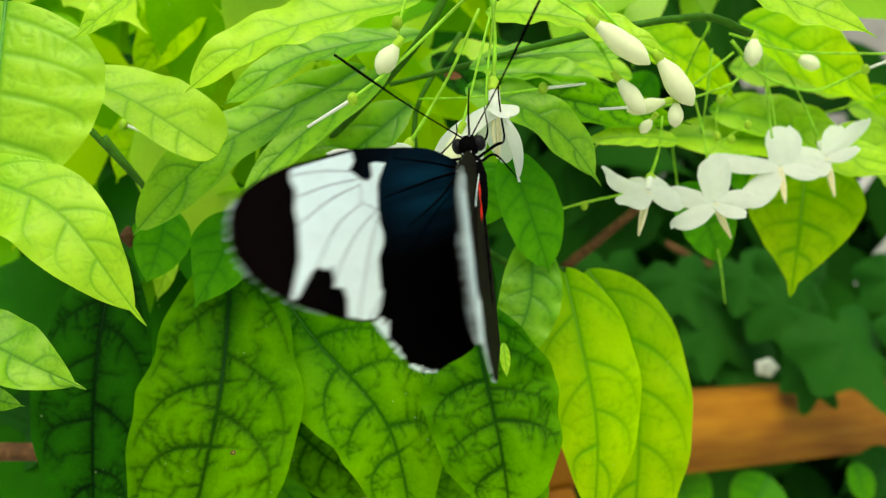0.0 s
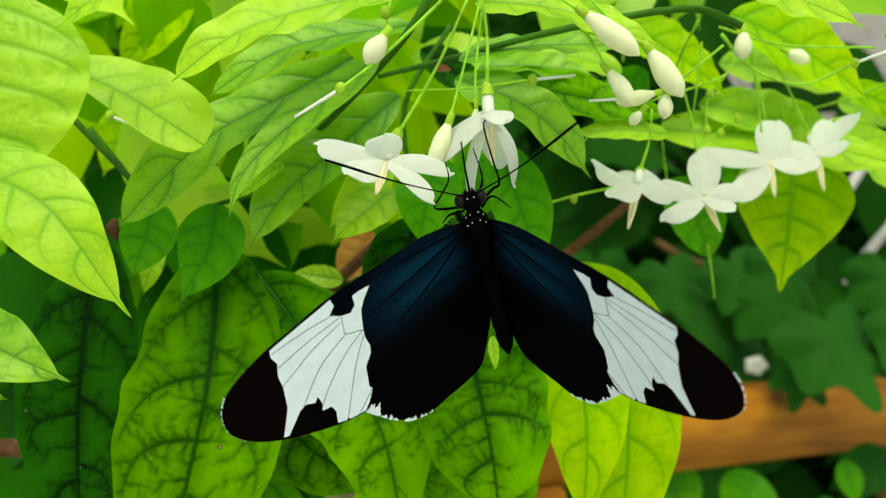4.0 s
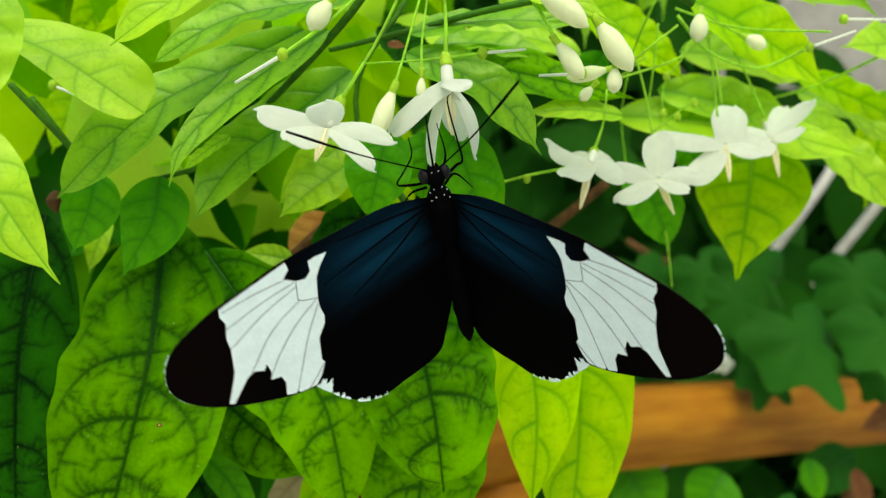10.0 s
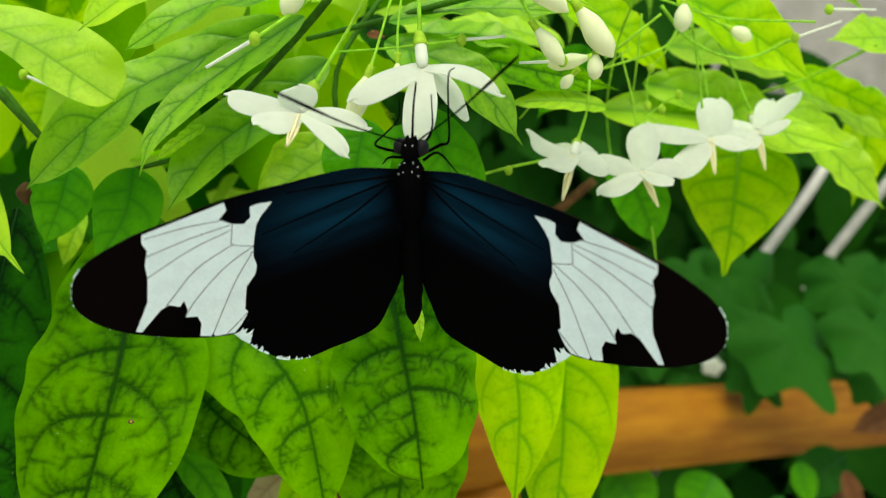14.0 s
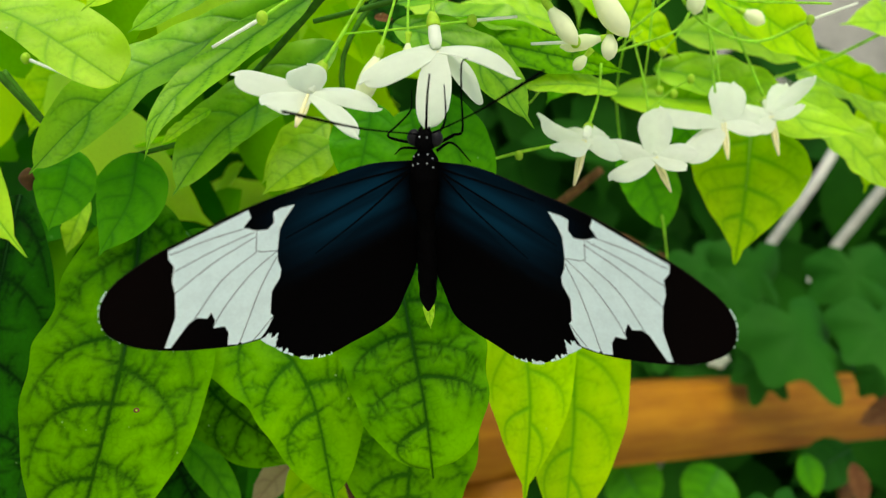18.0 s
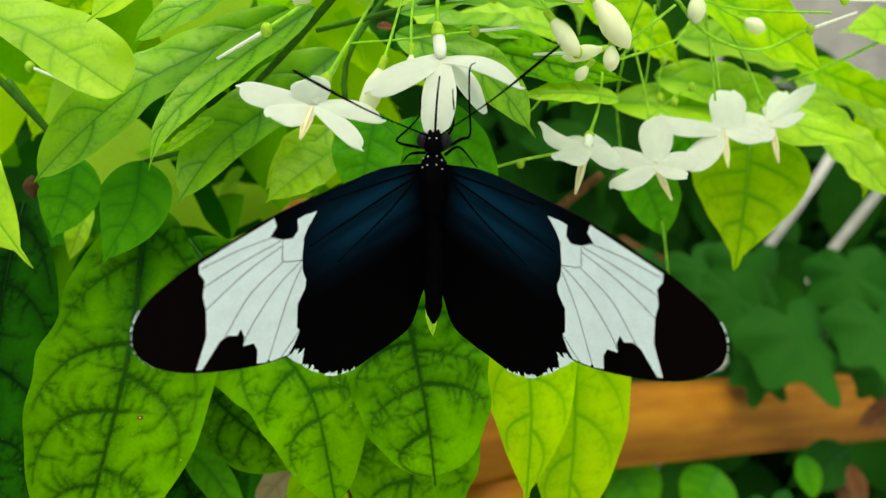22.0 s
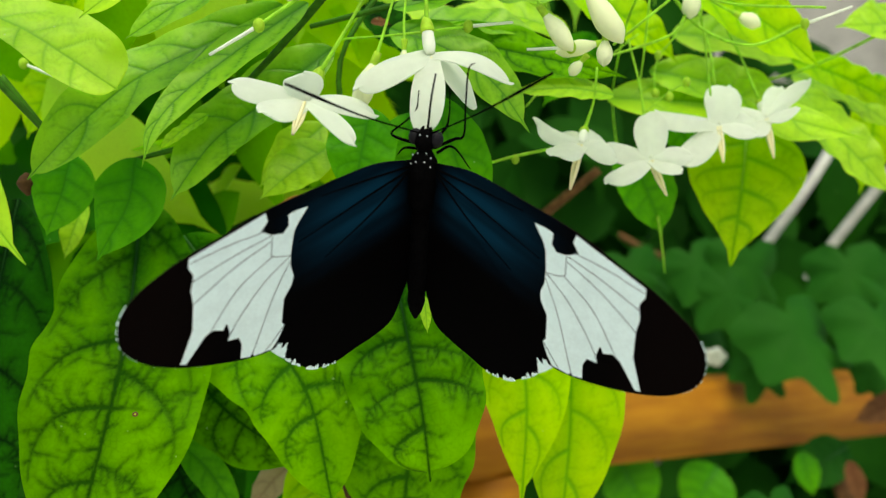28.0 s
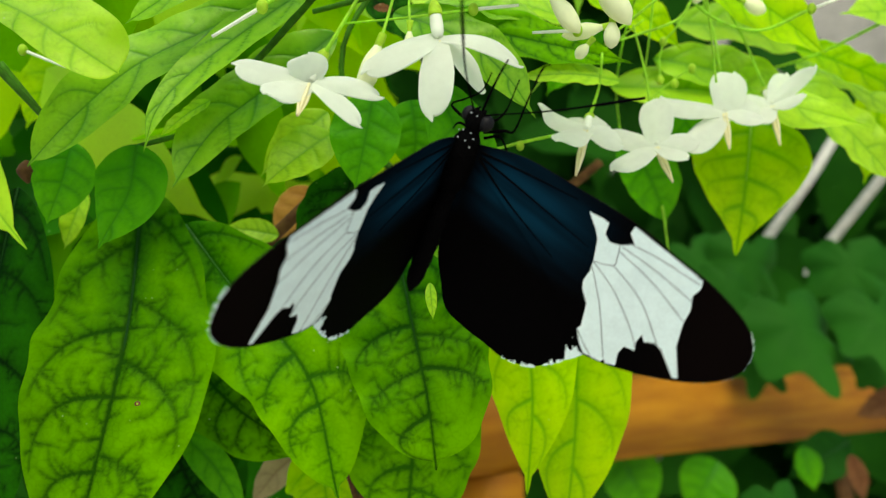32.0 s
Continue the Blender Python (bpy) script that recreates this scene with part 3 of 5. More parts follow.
leaf(shrub, "plain", (-61.9, 142, 15.9), (-65.7, 141, 2.2), 11.1, via=((-63.4, 142, 8.6),), belly=0.42, fold=0.05, drip=0.04, wave=0.02, pairs=4.0)
leaf(shrub, "lime", (-67.2, 160, 9.0), (-71.2, 160, -2.1), 4.9, via=((-68.8, 160, 4.3),))
leaf(shrub, "mid", (-47.6, 156, -21.6), (-23.0, 153, -39.0), 15.3, via=((-36.6, 155, -31.8),), fold=0.1, bend=0.02)
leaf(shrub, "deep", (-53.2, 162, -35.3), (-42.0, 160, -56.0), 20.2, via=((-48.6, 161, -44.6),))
leaf(shrub, "plain", (-49.3, 158, -35.5), (-36.6, 157, -51.3), 6.4, via=((-43.0, 158, -41.7),), bend=0.02)
leaf(shrub, "yellow", (-27.6, 166, -40.0), (-22.6, 165, -57.8), 14.0, via=((-23.8, 166, -47.1),), belly=0.35)
leaf(shrub, "pale", (-28.0, 176, -41.8), (-40.3, 176, -54.5), 7.0, via=((-34.5, 176, -47.6),), label='pale dry leaf below the shaded leaves')
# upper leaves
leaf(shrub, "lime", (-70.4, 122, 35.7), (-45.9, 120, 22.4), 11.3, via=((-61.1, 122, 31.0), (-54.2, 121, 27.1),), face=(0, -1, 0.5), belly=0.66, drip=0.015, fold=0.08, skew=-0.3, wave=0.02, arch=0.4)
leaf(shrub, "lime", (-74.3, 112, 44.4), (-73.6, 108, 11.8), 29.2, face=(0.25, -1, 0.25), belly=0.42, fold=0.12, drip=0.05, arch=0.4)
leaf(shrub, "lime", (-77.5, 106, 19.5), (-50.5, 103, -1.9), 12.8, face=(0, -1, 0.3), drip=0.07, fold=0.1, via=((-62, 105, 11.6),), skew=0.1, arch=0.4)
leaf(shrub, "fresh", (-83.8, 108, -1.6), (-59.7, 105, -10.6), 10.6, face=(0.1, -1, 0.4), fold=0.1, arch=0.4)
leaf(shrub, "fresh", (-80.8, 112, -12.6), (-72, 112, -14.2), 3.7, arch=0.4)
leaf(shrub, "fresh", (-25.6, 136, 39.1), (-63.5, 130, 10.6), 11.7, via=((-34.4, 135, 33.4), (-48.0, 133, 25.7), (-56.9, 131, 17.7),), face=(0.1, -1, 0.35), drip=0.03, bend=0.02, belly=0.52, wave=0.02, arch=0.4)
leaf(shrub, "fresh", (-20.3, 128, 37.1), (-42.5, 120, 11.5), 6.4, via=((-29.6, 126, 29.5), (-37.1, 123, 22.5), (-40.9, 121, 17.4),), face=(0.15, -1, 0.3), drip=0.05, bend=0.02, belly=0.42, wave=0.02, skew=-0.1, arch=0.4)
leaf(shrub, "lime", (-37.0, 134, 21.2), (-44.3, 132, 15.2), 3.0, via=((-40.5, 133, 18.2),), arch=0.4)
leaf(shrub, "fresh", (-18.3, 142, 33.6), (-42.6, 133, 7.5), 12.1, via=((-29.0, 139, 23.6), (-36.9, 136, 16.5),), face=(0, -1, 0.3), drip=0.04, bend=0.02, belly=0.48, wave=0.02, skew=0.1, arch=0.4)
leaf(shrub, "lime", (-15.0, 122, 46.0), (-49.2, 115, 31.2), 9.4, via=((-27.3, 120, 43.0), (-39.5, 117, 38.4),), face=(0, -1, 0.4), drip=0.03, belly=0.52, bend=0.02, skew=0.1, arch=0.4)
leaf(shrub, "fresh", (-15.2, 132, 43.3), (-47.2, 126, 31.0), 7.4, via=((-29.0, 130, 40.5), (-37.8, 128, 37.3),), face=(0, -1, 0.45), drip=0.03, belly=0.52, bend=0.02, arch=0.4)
leaf(shrub, "yellow", (-66.1, 178, 66.2), (-82.3, 176, 44.9), 14.7)
leaf(shrub, "yellow", (-79.1, 182, 42.3), (-88, 180, 23.2), 10.8)
leaf(shrub, "lime", (-47.8, 112, 48.7), (-62.7, 108, 37.1), 7.3, face=(0, -1, 0.45), arch=0.4)
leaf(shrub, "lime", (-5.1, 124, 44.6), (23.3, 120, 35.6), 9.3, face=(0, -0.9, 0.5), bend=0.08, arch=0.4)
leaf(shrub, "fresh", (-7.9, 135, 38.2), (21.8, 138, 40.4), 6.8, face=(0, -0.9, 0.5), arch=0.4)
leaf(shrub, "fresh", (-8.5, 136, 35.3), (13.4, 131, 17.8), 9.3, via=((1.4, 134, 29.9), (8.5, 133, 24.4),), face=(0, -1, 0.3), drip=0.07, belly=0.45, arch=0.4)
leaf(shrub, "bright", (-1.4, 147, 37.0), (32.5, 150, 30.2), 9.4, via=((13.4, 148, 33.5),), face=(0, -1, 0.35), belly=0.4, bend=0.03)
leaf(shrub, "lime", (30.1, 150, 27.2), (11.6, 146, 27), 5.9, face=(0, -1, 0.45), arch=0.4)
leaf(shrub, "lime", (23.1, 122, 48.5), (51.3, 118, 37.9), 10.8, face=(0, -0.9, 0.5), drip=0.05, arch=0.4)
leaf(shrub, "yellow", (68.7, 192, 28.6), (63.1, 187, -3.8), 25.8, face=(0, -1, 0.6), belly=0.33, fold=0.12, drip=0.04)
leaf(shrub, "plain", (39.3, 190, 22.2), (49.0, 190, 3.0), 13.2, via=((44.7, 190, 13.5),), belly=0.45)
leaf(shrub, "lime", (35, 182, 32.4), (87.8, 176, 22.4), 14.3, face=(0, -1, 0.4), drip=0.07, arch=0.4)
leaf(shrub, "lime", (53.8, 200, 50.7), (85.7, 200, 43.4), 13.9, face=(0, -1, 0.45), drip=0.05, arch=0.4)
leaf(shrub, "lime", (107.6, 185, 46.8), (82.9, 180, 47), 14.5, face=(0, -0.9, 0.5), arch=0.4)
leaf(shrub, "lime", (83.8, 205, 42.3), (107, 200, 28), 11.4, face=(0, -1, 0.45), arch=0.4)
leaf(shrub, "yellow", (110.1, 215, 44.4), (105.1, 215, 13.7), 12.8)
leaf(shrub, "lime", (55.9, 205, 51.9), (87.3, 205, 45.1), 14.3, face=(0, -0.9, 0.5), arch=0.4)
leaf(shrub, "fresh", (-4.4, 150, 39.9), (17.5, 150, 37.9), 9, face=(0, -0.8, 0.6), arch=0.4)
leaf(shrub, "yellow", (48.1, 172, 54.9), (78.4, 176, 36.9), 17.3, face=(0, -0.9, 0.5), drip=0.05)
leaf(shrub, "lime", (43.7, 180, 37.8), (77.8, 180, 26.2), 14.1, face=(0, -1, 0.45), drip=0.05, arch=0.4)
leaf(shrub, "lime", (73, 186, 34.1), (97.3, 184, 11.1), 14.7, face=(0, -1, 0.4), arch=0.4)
leaf(shrub, "yellow", (80.2, 196, 43.7), (106.4, 194, 31), 9.3, face=(0, -1, 0.4))
leaf(shrub, "yellow", (26.7, 178, 55.1), (49.2, 178, 38.9), 13.2, face=(0, -0.9, 0.5))
leaf(shrub, "lime", (25.5, 170, 43), (0.1, 170, 47.7), 9.5, face=(0, -0.9, 0.5), arch=0.4)
leaf(shrub, "yellow", (14.3, 178, 39.1), (0.7, 178, 43.9), 5.9, face=(0, -0.9, 0.5))
# dark leaf added to fill the shaded gap at the top
leaf(shrub, "deep", (-15.8, 165, 47.2), (-2.1, 165, 35.4), 8.3, face=(0, -0.9, 0.5))
leaf(shrub, "plain", (32.9, 186, 47.1), (21.7, 186, 31), 9.9)
leaf(shrub, "plain", (51.5, 196, 32.7), (60.6, 196, 14.4), 9.1)
# stems
stem(shrub, [(-10.4, 128, 50.3), (-16, 130, 41.5), (-26.2, 136, 32.1), (-34.2, 142, 26.2)], [0.77, 0.68, 0.51], TWIG, "branch")
stem(shrub, [(36.6, 128, 41.2), (27.9, 128, 44.1), (7.9, 132, 41.9), (-6.9, 136, 39.2), (-21.8, 140, 36.6)], [0.64, 0.59, 0.42], TWIG, "branch")
stem(shrub, [(-73.7, 135, 29.8), (-64.2, 138, 18.8)], [0.59, 0.51], TWIG, "branch")
stem(shrub, [(-114.5, 170, -34.7), (-99.7, 170, -34.7)], [2, 1.9], BARK, "branch")
stem(shrub, [(19.5, 260, 1.2), (45.7, 250, 23.3)], [1.6, 1.3], BARK, "branch")
stem(shrub, [(-35.7, 165, -1.9), (-22.6, 160, 9.7)], [1.3, 1.1], BARK, "branch")
# bud and flower stalks
stem(shrub, [(-8.8, 110, 24.3), (-7, 112, 31.3), (-2.2, 116, 50.9)], [0.24, 0.18, 0.21], STALK, "stalk")
stem(shrub, [(-5.1, 112, 26.4), (-5, 114, 33.4), (-2.7, 118, 51.8)], [0.21, 0.17, 0.21], STALK, "stalk")
stem(shrub, [(-17.7, 112, 36.9), (-17.5, 114, 40.5), (-16.1, 118, 48.2)], [0.21, 0.21, 0.24], STALK, "stalk")
stem(shrub, [(19.8, 117, 35.4), (16.5, 119, 38.5), (10.3, 122, 46.2)], [0.27, 0.24, 0.27], STALK, "stalk")
stem(shrub, [(13.9, 117, 32.5), (11.5, 119, 37.8), (7.1, 124, 45.2)], [0.24, 0.21, 0.24], STALK, "stalk")
stem(shrub, [(10.1, 114, 40), (7.9, 116, 42.1), (3.4, 120, 46.7)], [0.27, 0.24, 0.27], STALK, "stalk")
stem(shrub, [(-23.8, 110, 28.9), (-16.8, 113, 35.3), (-3.4, 118, 49.4)], [0.25, 0.25, 0.27], STALK, "stalk")
stem(shrub, [(3.7, 125, 32.7), (-7, 126, 31.7), (-16.2, 133, 32.8)], [0.21, 0.18, 0.17], STALK, "stalk")
stem(shrub, [(63.8, 150, 39.7), (55.1, 152, 36.4), (46, 152, 39.5), (39.9, 150, 45.4)], [0.30, 0.27, 0.34], STALK, "stalk")
stem(shrub, [(66.6, 148, 42), (50.6, 150, 43.3), (39.5, 150, 46.7)], [0.22, 0.21, 0.24], STALK, "stalk")
stem(shrub, [(92.7, 178, 45.6), (81.5, 190, 40.5), (67.2, 200, 37.3)], [0.34, 0.30, 0.27], STALK, "stalk")
stem(shrub, [(37.3, 140, 41), (30.3, 140, 35.4), (28, 140, 33.6)], [0.24, 0.24, 0.24], STALK, "stalk")
stem(shrub, [(43.4, 150, 42.4), (40.4, 150, 37.9), (32.5, 150, 35), (27.5, 150, 33.5)], [0.24, 0.24, 0.24], STALK, "stalk")
stem(shrub, [(7.4, 146, 14.6), (13.2, 146, 16.1), (19.5, 146, 17.4)], [0.24, 0.30, 0.24], STALK, "stalk")
stem(shrub, [(47.7, 189, 7.3), (48.2, 188, 2.2), (49, 188, -5.3)], [0.34, 0.24, 0.17], STALK, "stalk")
stem(shrub, [(35.9, 150, 48.3), (35.3, 165, 42.6), (37.1, 186, 33.5), (39.1, 190, 20.4)], [0.24, 0.22, 0.21], STALK, "stalk")
stem(shrub, [(36.9, 152, 44.5), (36.9, 156, 36.4), (36.8, 160, 29.9)], [0.21, 0.21, 0.21], STALK, "stalk")
stem(shrub, [(46.9, 155, 44.4), (48.6, 157, 35.5), (49.7, 158, 28.4)], [0.21, 0.21, 0.21], STALK, "stalk")
stem(shrub, [(-43.8, 140, 16.5), (-51.1, 139, 14.4)], [0.5, 0.4], TWIG, "stalk")
stem(shrub, [(-72.7, 140, 28.4), (-67.3, 142, 20.8), (-64.3, 143, 16.2)], [0.59, 0.59, 0.51], TWIG, "branch")
stem(shrub, [(-9.4, 150, 47.9), (-18.3, 150, 32), (-14.5, 152, 11.2), (-7.8, 140, -3.6)], [0.51, 0.51, 0.42], TWIG, "branch")
stem(shrub, [(-16.1, 160, 19), (-2.9, 156, 5.9), (9.6, 152, 3.7)], [0.77, 0.68, 0.59], TWIG, "branch")
stem(shrub, [(-67.9, 139, 12.2), (-67.8, 138, 10.6), (-67.2, 138, 8.7)], [0.5, 1.3, 0.3], BARK, "withered_bud", "withered brown bud")
# flowers
flower(shrub, (-16.0, 108.8, 22.1), (-17.5, 107, 18.2), (-18.2, 103, 13.9), [((-26.7, 107, 20.8), 3.3, 0.1), ((-22.2, 103, 16.4), 3.7, 0.1), ((-17.5, 106, 21.5), 3.9, 0.05), ((-11.3, 104, 12.4), 2.2, 0), ((-8.9, 107.5, 16.4), 2.4, -0.05)], (-6.1, 107.5, 40.4))
centre_flower = flower(shrub, (-2.0, 110.5, 28.9), (-1.5, 109.5, 24.4), (-0.9, 107, 18.4), [((-11.0, 108, 20.2), 4.5, 0.05), ((-2.7, 104, 13.7), 3.4, 0), ((4.4, 113, 18.5), 4.2, 0), ((8.2, 107, 20.4), 2.5, -0.05), ((0.9, 118, 23.6), 2.9, 0)], (-3.8, 110.5, 44.4), open_out=0.82, droop=0.2)
flower(shrub, (24.4, 147, 20.4), (23, 142.5, 17.4), (20.9, 140, 9.8), [((15.4, 142, 21.6), 2.9, 0.45), ((21, 148, 20), 4.0, 0.1), ((29, 143, 14.9), 3.68, 0), ((17.5, 137, 15.1), 4.0, 0.15), ((27.6, 147, 18.5), 3.84, 0.1)], (26.6, 147, 31.4))
flower(shrub, (37.1, 155, 19.5), (36.8, 150.5, 15.5), (38.9, 148, 9.3), [((38.7, 154, 24.4), 4.8, 0.1), ((29.1, 152, 18.1), 3.6, 0.1), ((28.1, 146, 11.3), 3.5, 0.1), ((43.9, 150, 16.3), 3.6, 0.1), ((40.7, 146, 12.9), 3.68, 0.1)], (33.7, 155, 38.3))
flower(shrub, (53.7, 167, 30.1), (51.4, 158.5, 22.7), (51.4, 156, 15.9), [((38.7, 159, 24.8), 4.0, 0.1), ((55.1, 163, 30.9), 5.6, 0.05), ((42.7, 155, 15.3), 4.4, 0.1), ((57.4, 156, 20.9), 3.7, 0.1), ((59.1, 162, 24.3), 4.32, 0.1)], (49.7, 167, 47.9))
flower(shrub, (63.3, 170, 29.2), (62.6, 164.5, 25), (63, 162, 17.3), [((67.1, 168, 31.7), 3.2, 0.1), ((70.6, 164, 32), 2.5, 0.3), ((57.1, 165, 26.2), 4.32, 0.1), ((66.9, 160, 26.2), 4.16, 0.2), ((57.6, 161, 21.5), 3.68, 0.1)], (54, 170, 48.7))
bud(shrub, (10.1, 114, 40), (18, 114, 33.8), 3.40)
bud(shrub, (19.8, 117, 35.4), (24.7, 117, 28.3), 3.49)
bud(shrub, (13.9, 117, 32.5), (17.8, 117, 27.2), 2.66)
bud(shrub, (22.5, 118, 29.1), (22.3, 118, 25.3), 2.26)
bud(shrub, (-17.7, 112, 36.9), (-20.5, 112, 32.7), 3.08)
bud(shrub, (44, 150, 45.9), (43.5, 150, 40.6), 3.23)
bud(shrub, (-8.8, 110, 24.3), (-11.4, 110, 17.5), 2.63)
bud(shrub, (-5.1, 112, 26.4), (-5.2, 112, 23.3), 1.34)
bud(shrub, (20.4, 125, 27.6), (18.6, 125, 25.5), 1.79)
part("ovary", ball(bmesh.new(), mm(40.5, 160, 36.4), 0.00075, (1, 1, 1.25)), CALYX, shrub)
part("ovary", ball(bmesh.new(), mm(39.9, 160, 29.3), 0.00075, (1, 1, 1.25)), CALYX, shrub)
part("ovary", ball(bmesh.new(), mm(42.6, 160, 28.6), 0.00075, (1, 1, 1.25)), CALYX, shrub)
part("ovary", ball(bmesh.new(), mm(45.8, 160, 31.4), 0.00075, (1, 1, 1.25)), CALYX, shrub)
part("ovary", ball(bmesh.new(), mm(19.8, 160, 30.9), 0.00075, (1, 1, 1.25)), CALYX, shrub)
part("ovary", ball(bmesh.new(), mm(12.4, 146, 15.4), 0.0007, (1, 1, 1.25)), CALYX, shrub)
part("ovary", ball(bmesh.new(), mm(-17.8, 113, 40.2), 0.0008, (1, 1, 1.25)), CALYX, shrub)
stem(shrub, [(44.7, 158, 43.1), (42.9, 159, 39.2), (40.5, 160, 36.4)], [0.17, 0.17, 0.17], STALK, "stalk")
stem(shrub, [(40.5, 160, 36.4), (39.7, 160, 33), (39.9, 160, 29.3)], [0.17, 0.17, 0.17], STALK, "stalk")
stem(shrub, [(45.8, 160, 31.4), (43.1, 160, 29.9), (37.8, 160, 25.6)], [0.17, 0.17, 0.17], STALK, "stalk")
stem(shrub, [(15.5, 160, 26.7), (19.8, 160, 30.9), (29.3, 160, 35), (36.3, 158, 40)], [0.17, 0.17, 0.17], STALK, "stalk")
spent(shrub, (-23.8, 110, 28.9), (-30.2, 110, 25.1))
spent(shrub, (3.7, 125, 32.7), (10.3, 125, 33.3))
spent(shrub, (63.8, 150, 39.7), (72.1, 150, 42.7))
spent(shrub, (18.8, 125, 29.6), (12.3, 125, 29.3))
# small withered bits, a dull leaf, a bare twig and buds among the leaves
leaf(shrub, "vine", (-126.4, 232, -32.6), (-153.5, 232, -58.7), 20.7, via=((-136.5, 232, -44.0),), label='dull grey-green leaf in the shade')
leaf(shrub, "russet", (-1.8, 165, 46.3), (3.4, 165, 43.3), 4.4, label='small withered brown leaf')
leaf(shrub, "russet", (-12.7, 150, 40.1), (-9.2, 150, 39.6), 1.7)
stem(shrub, [(-17.8, 150, -39.7), (-16.2, 150, -45.2), (-13.7, 150, -55.6)], [0.6, 0.55, 0.5], BARK, "branch")
spent(shrub, (-69.0, 140, 30.5), (-62.1, 140, 27.7))
spent(shrub, (69.9, 150, 44.8), (78.3, 150, 44.8))
bud(shrub, (57.2, 165, 45.4), (61.5, 165, 43.3), 2.9)
bud(shrub, (23.3, 128, 30.9), (16.7, 126, 29.1), 2.4, label="half-open pale flower bud")
stem(shrub, [(57.2, 165, 45.4), (52.1, 163, 47.2), (45.8, 160, 50.0)], [0.25, 0.22, 0.22], STALK, "stalk")
trunk = stem(shrub, [(-25, 260, -1200), (-15, 250, -600), (-20, 235, -200), (-25, 225, -60)], [16, 13, 9, 4], BARK, "trunk", "brown woody trunk", 24)


# ---- foliage behind, too many leaves to count ----
def foliage(name, label, tone, count, place, size, seed, lean=0.6, fine=(16, 6)):
    """A mass of leaves, joined; place(rng): a point in millimetres."""
    rng = random.Random(seed)
    bm = bmesh.new()
    uv = bm.loops.layers.uv.verify()
    for _ in range(count):
        b = Vector(place(rng))
        length = rng.uniform(*size)
        d = Vector((rng.gauss(0, 0.6), rng.gauss(0, 0.35), -0.7 + rng.gauss(0, 0.5))).normalized()
        face = (rng.gauss(0, lean * 0.6), -1, 0.5 + rng.gauss(0, lean))
        blade(bm, mm(*b), mm(*(b + d * length)), length * rng.uniform(0.38, 0.52) / 1000, face, 0.08, 0.2, rng, *fine, 0.42, 0.05, 0.1, uv)
    ob = part(name, bm, LEAF[tone])
    return tagged(ob, label, "foliage", kind="stuff")


def left_bank(rng):
    y = rng.uniform(172, 300)
    return rng.uniform(-0.62, -0.06) * y, y, rng.uniform(-0.02, 0.42) * y + 12


def left_top(rng):
    y = rng.uniform(175, 280)
    return rng.uniform(-0.62, -0.10) * y, y, rng.uniform(0.16, 0.42) * y + 12


def left_low(rng):
    y = rng.uniform(185, 320)
    return rng.uniform(-0.62, -0.05) * y, y, rng.uniform(-0.34, 0.15) * y + 12


def top_bank(rng):
    y = rng.uniform(185, 320)
    return rng.uniform(-0.1, 0.34) * y, y, rng.uniform(0.34, 0.5) * y + 14


def hedge_low(rng):
    return rng.uniform(-1000, 1000), rng.uniform(680, 1200), rng.uniform(-1150, 60)


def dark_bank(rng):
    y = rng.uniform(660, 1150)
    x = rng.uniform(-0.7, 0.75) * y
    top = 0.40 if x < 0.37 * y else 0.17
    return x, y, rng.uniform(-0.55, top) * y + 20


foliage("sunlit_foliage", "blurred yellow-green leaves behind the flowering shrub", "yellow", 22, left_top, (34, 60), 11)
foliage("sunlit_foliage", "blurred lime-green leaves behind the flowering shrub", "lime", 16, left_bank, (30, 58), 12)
# the shaded masses from here hold their shade in a darker leaf colour
foliage("shaded_foliage", "leaves inside the shrub, dark green with shade in the colour", "deep", 22, left_bank, (30, 58), 16)
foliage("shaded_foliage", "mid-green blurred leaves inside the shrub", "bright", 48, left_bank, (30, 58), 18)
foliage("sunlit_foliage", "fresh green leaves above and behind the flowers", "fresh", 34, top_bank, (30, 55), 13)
foliage("shaded_foliage", "leaves behind the shrub, shade put into their dark green", "deep", 60, left_low, (34, 64), 14)
foliage("hedge_foliage", "lower leaves of the dark hedge, down to the ground", "far", 1300, hedge_low, (80, 130), 17, fine=(8, 4))
foliage("shaded_foliage", "dense foliage whose dark green carries the deep shade", "far", 2600, dark_bank, (70, 120), 15, fine=(8, 4))


# ---- the wooden rail ----
def wood_material():
    n = Nodes("wood_orange_brown")
    place = n.coords()
    grain = n.node("TexNoise", {"Scale": 1.0, "Detail": 6.0, "Roughness": 0.6, "Vector": n.node("Mapping", {"Vector": place, "Scale": (14.0, 160.0, 160.0)}).outputs[0]}).outputs[0]
    broad = n.noise(18.0, 3.0)
    tone = n.mix(n.ramp(grain, 0.3, 0.7), rgb(0.23, 0.083, 0.004), rgb(0.38, 0.165, 0.008))
    tone = n.mix(n.math("MULTIPLY", n.ramp(broad, 0.45, 0.7), 0.5), tone, rgb(0.20, 0.06, 0.006))
    p = n.node("BsdfPrincipled", {"Base Color": tone, "Roughness": 0.6, "Specular IOR Level": 0.15, "Normal": n.bump(grain, 0.4, 0.001)})
    return n.end(p.outputs[0])


WOOD = wood_material()


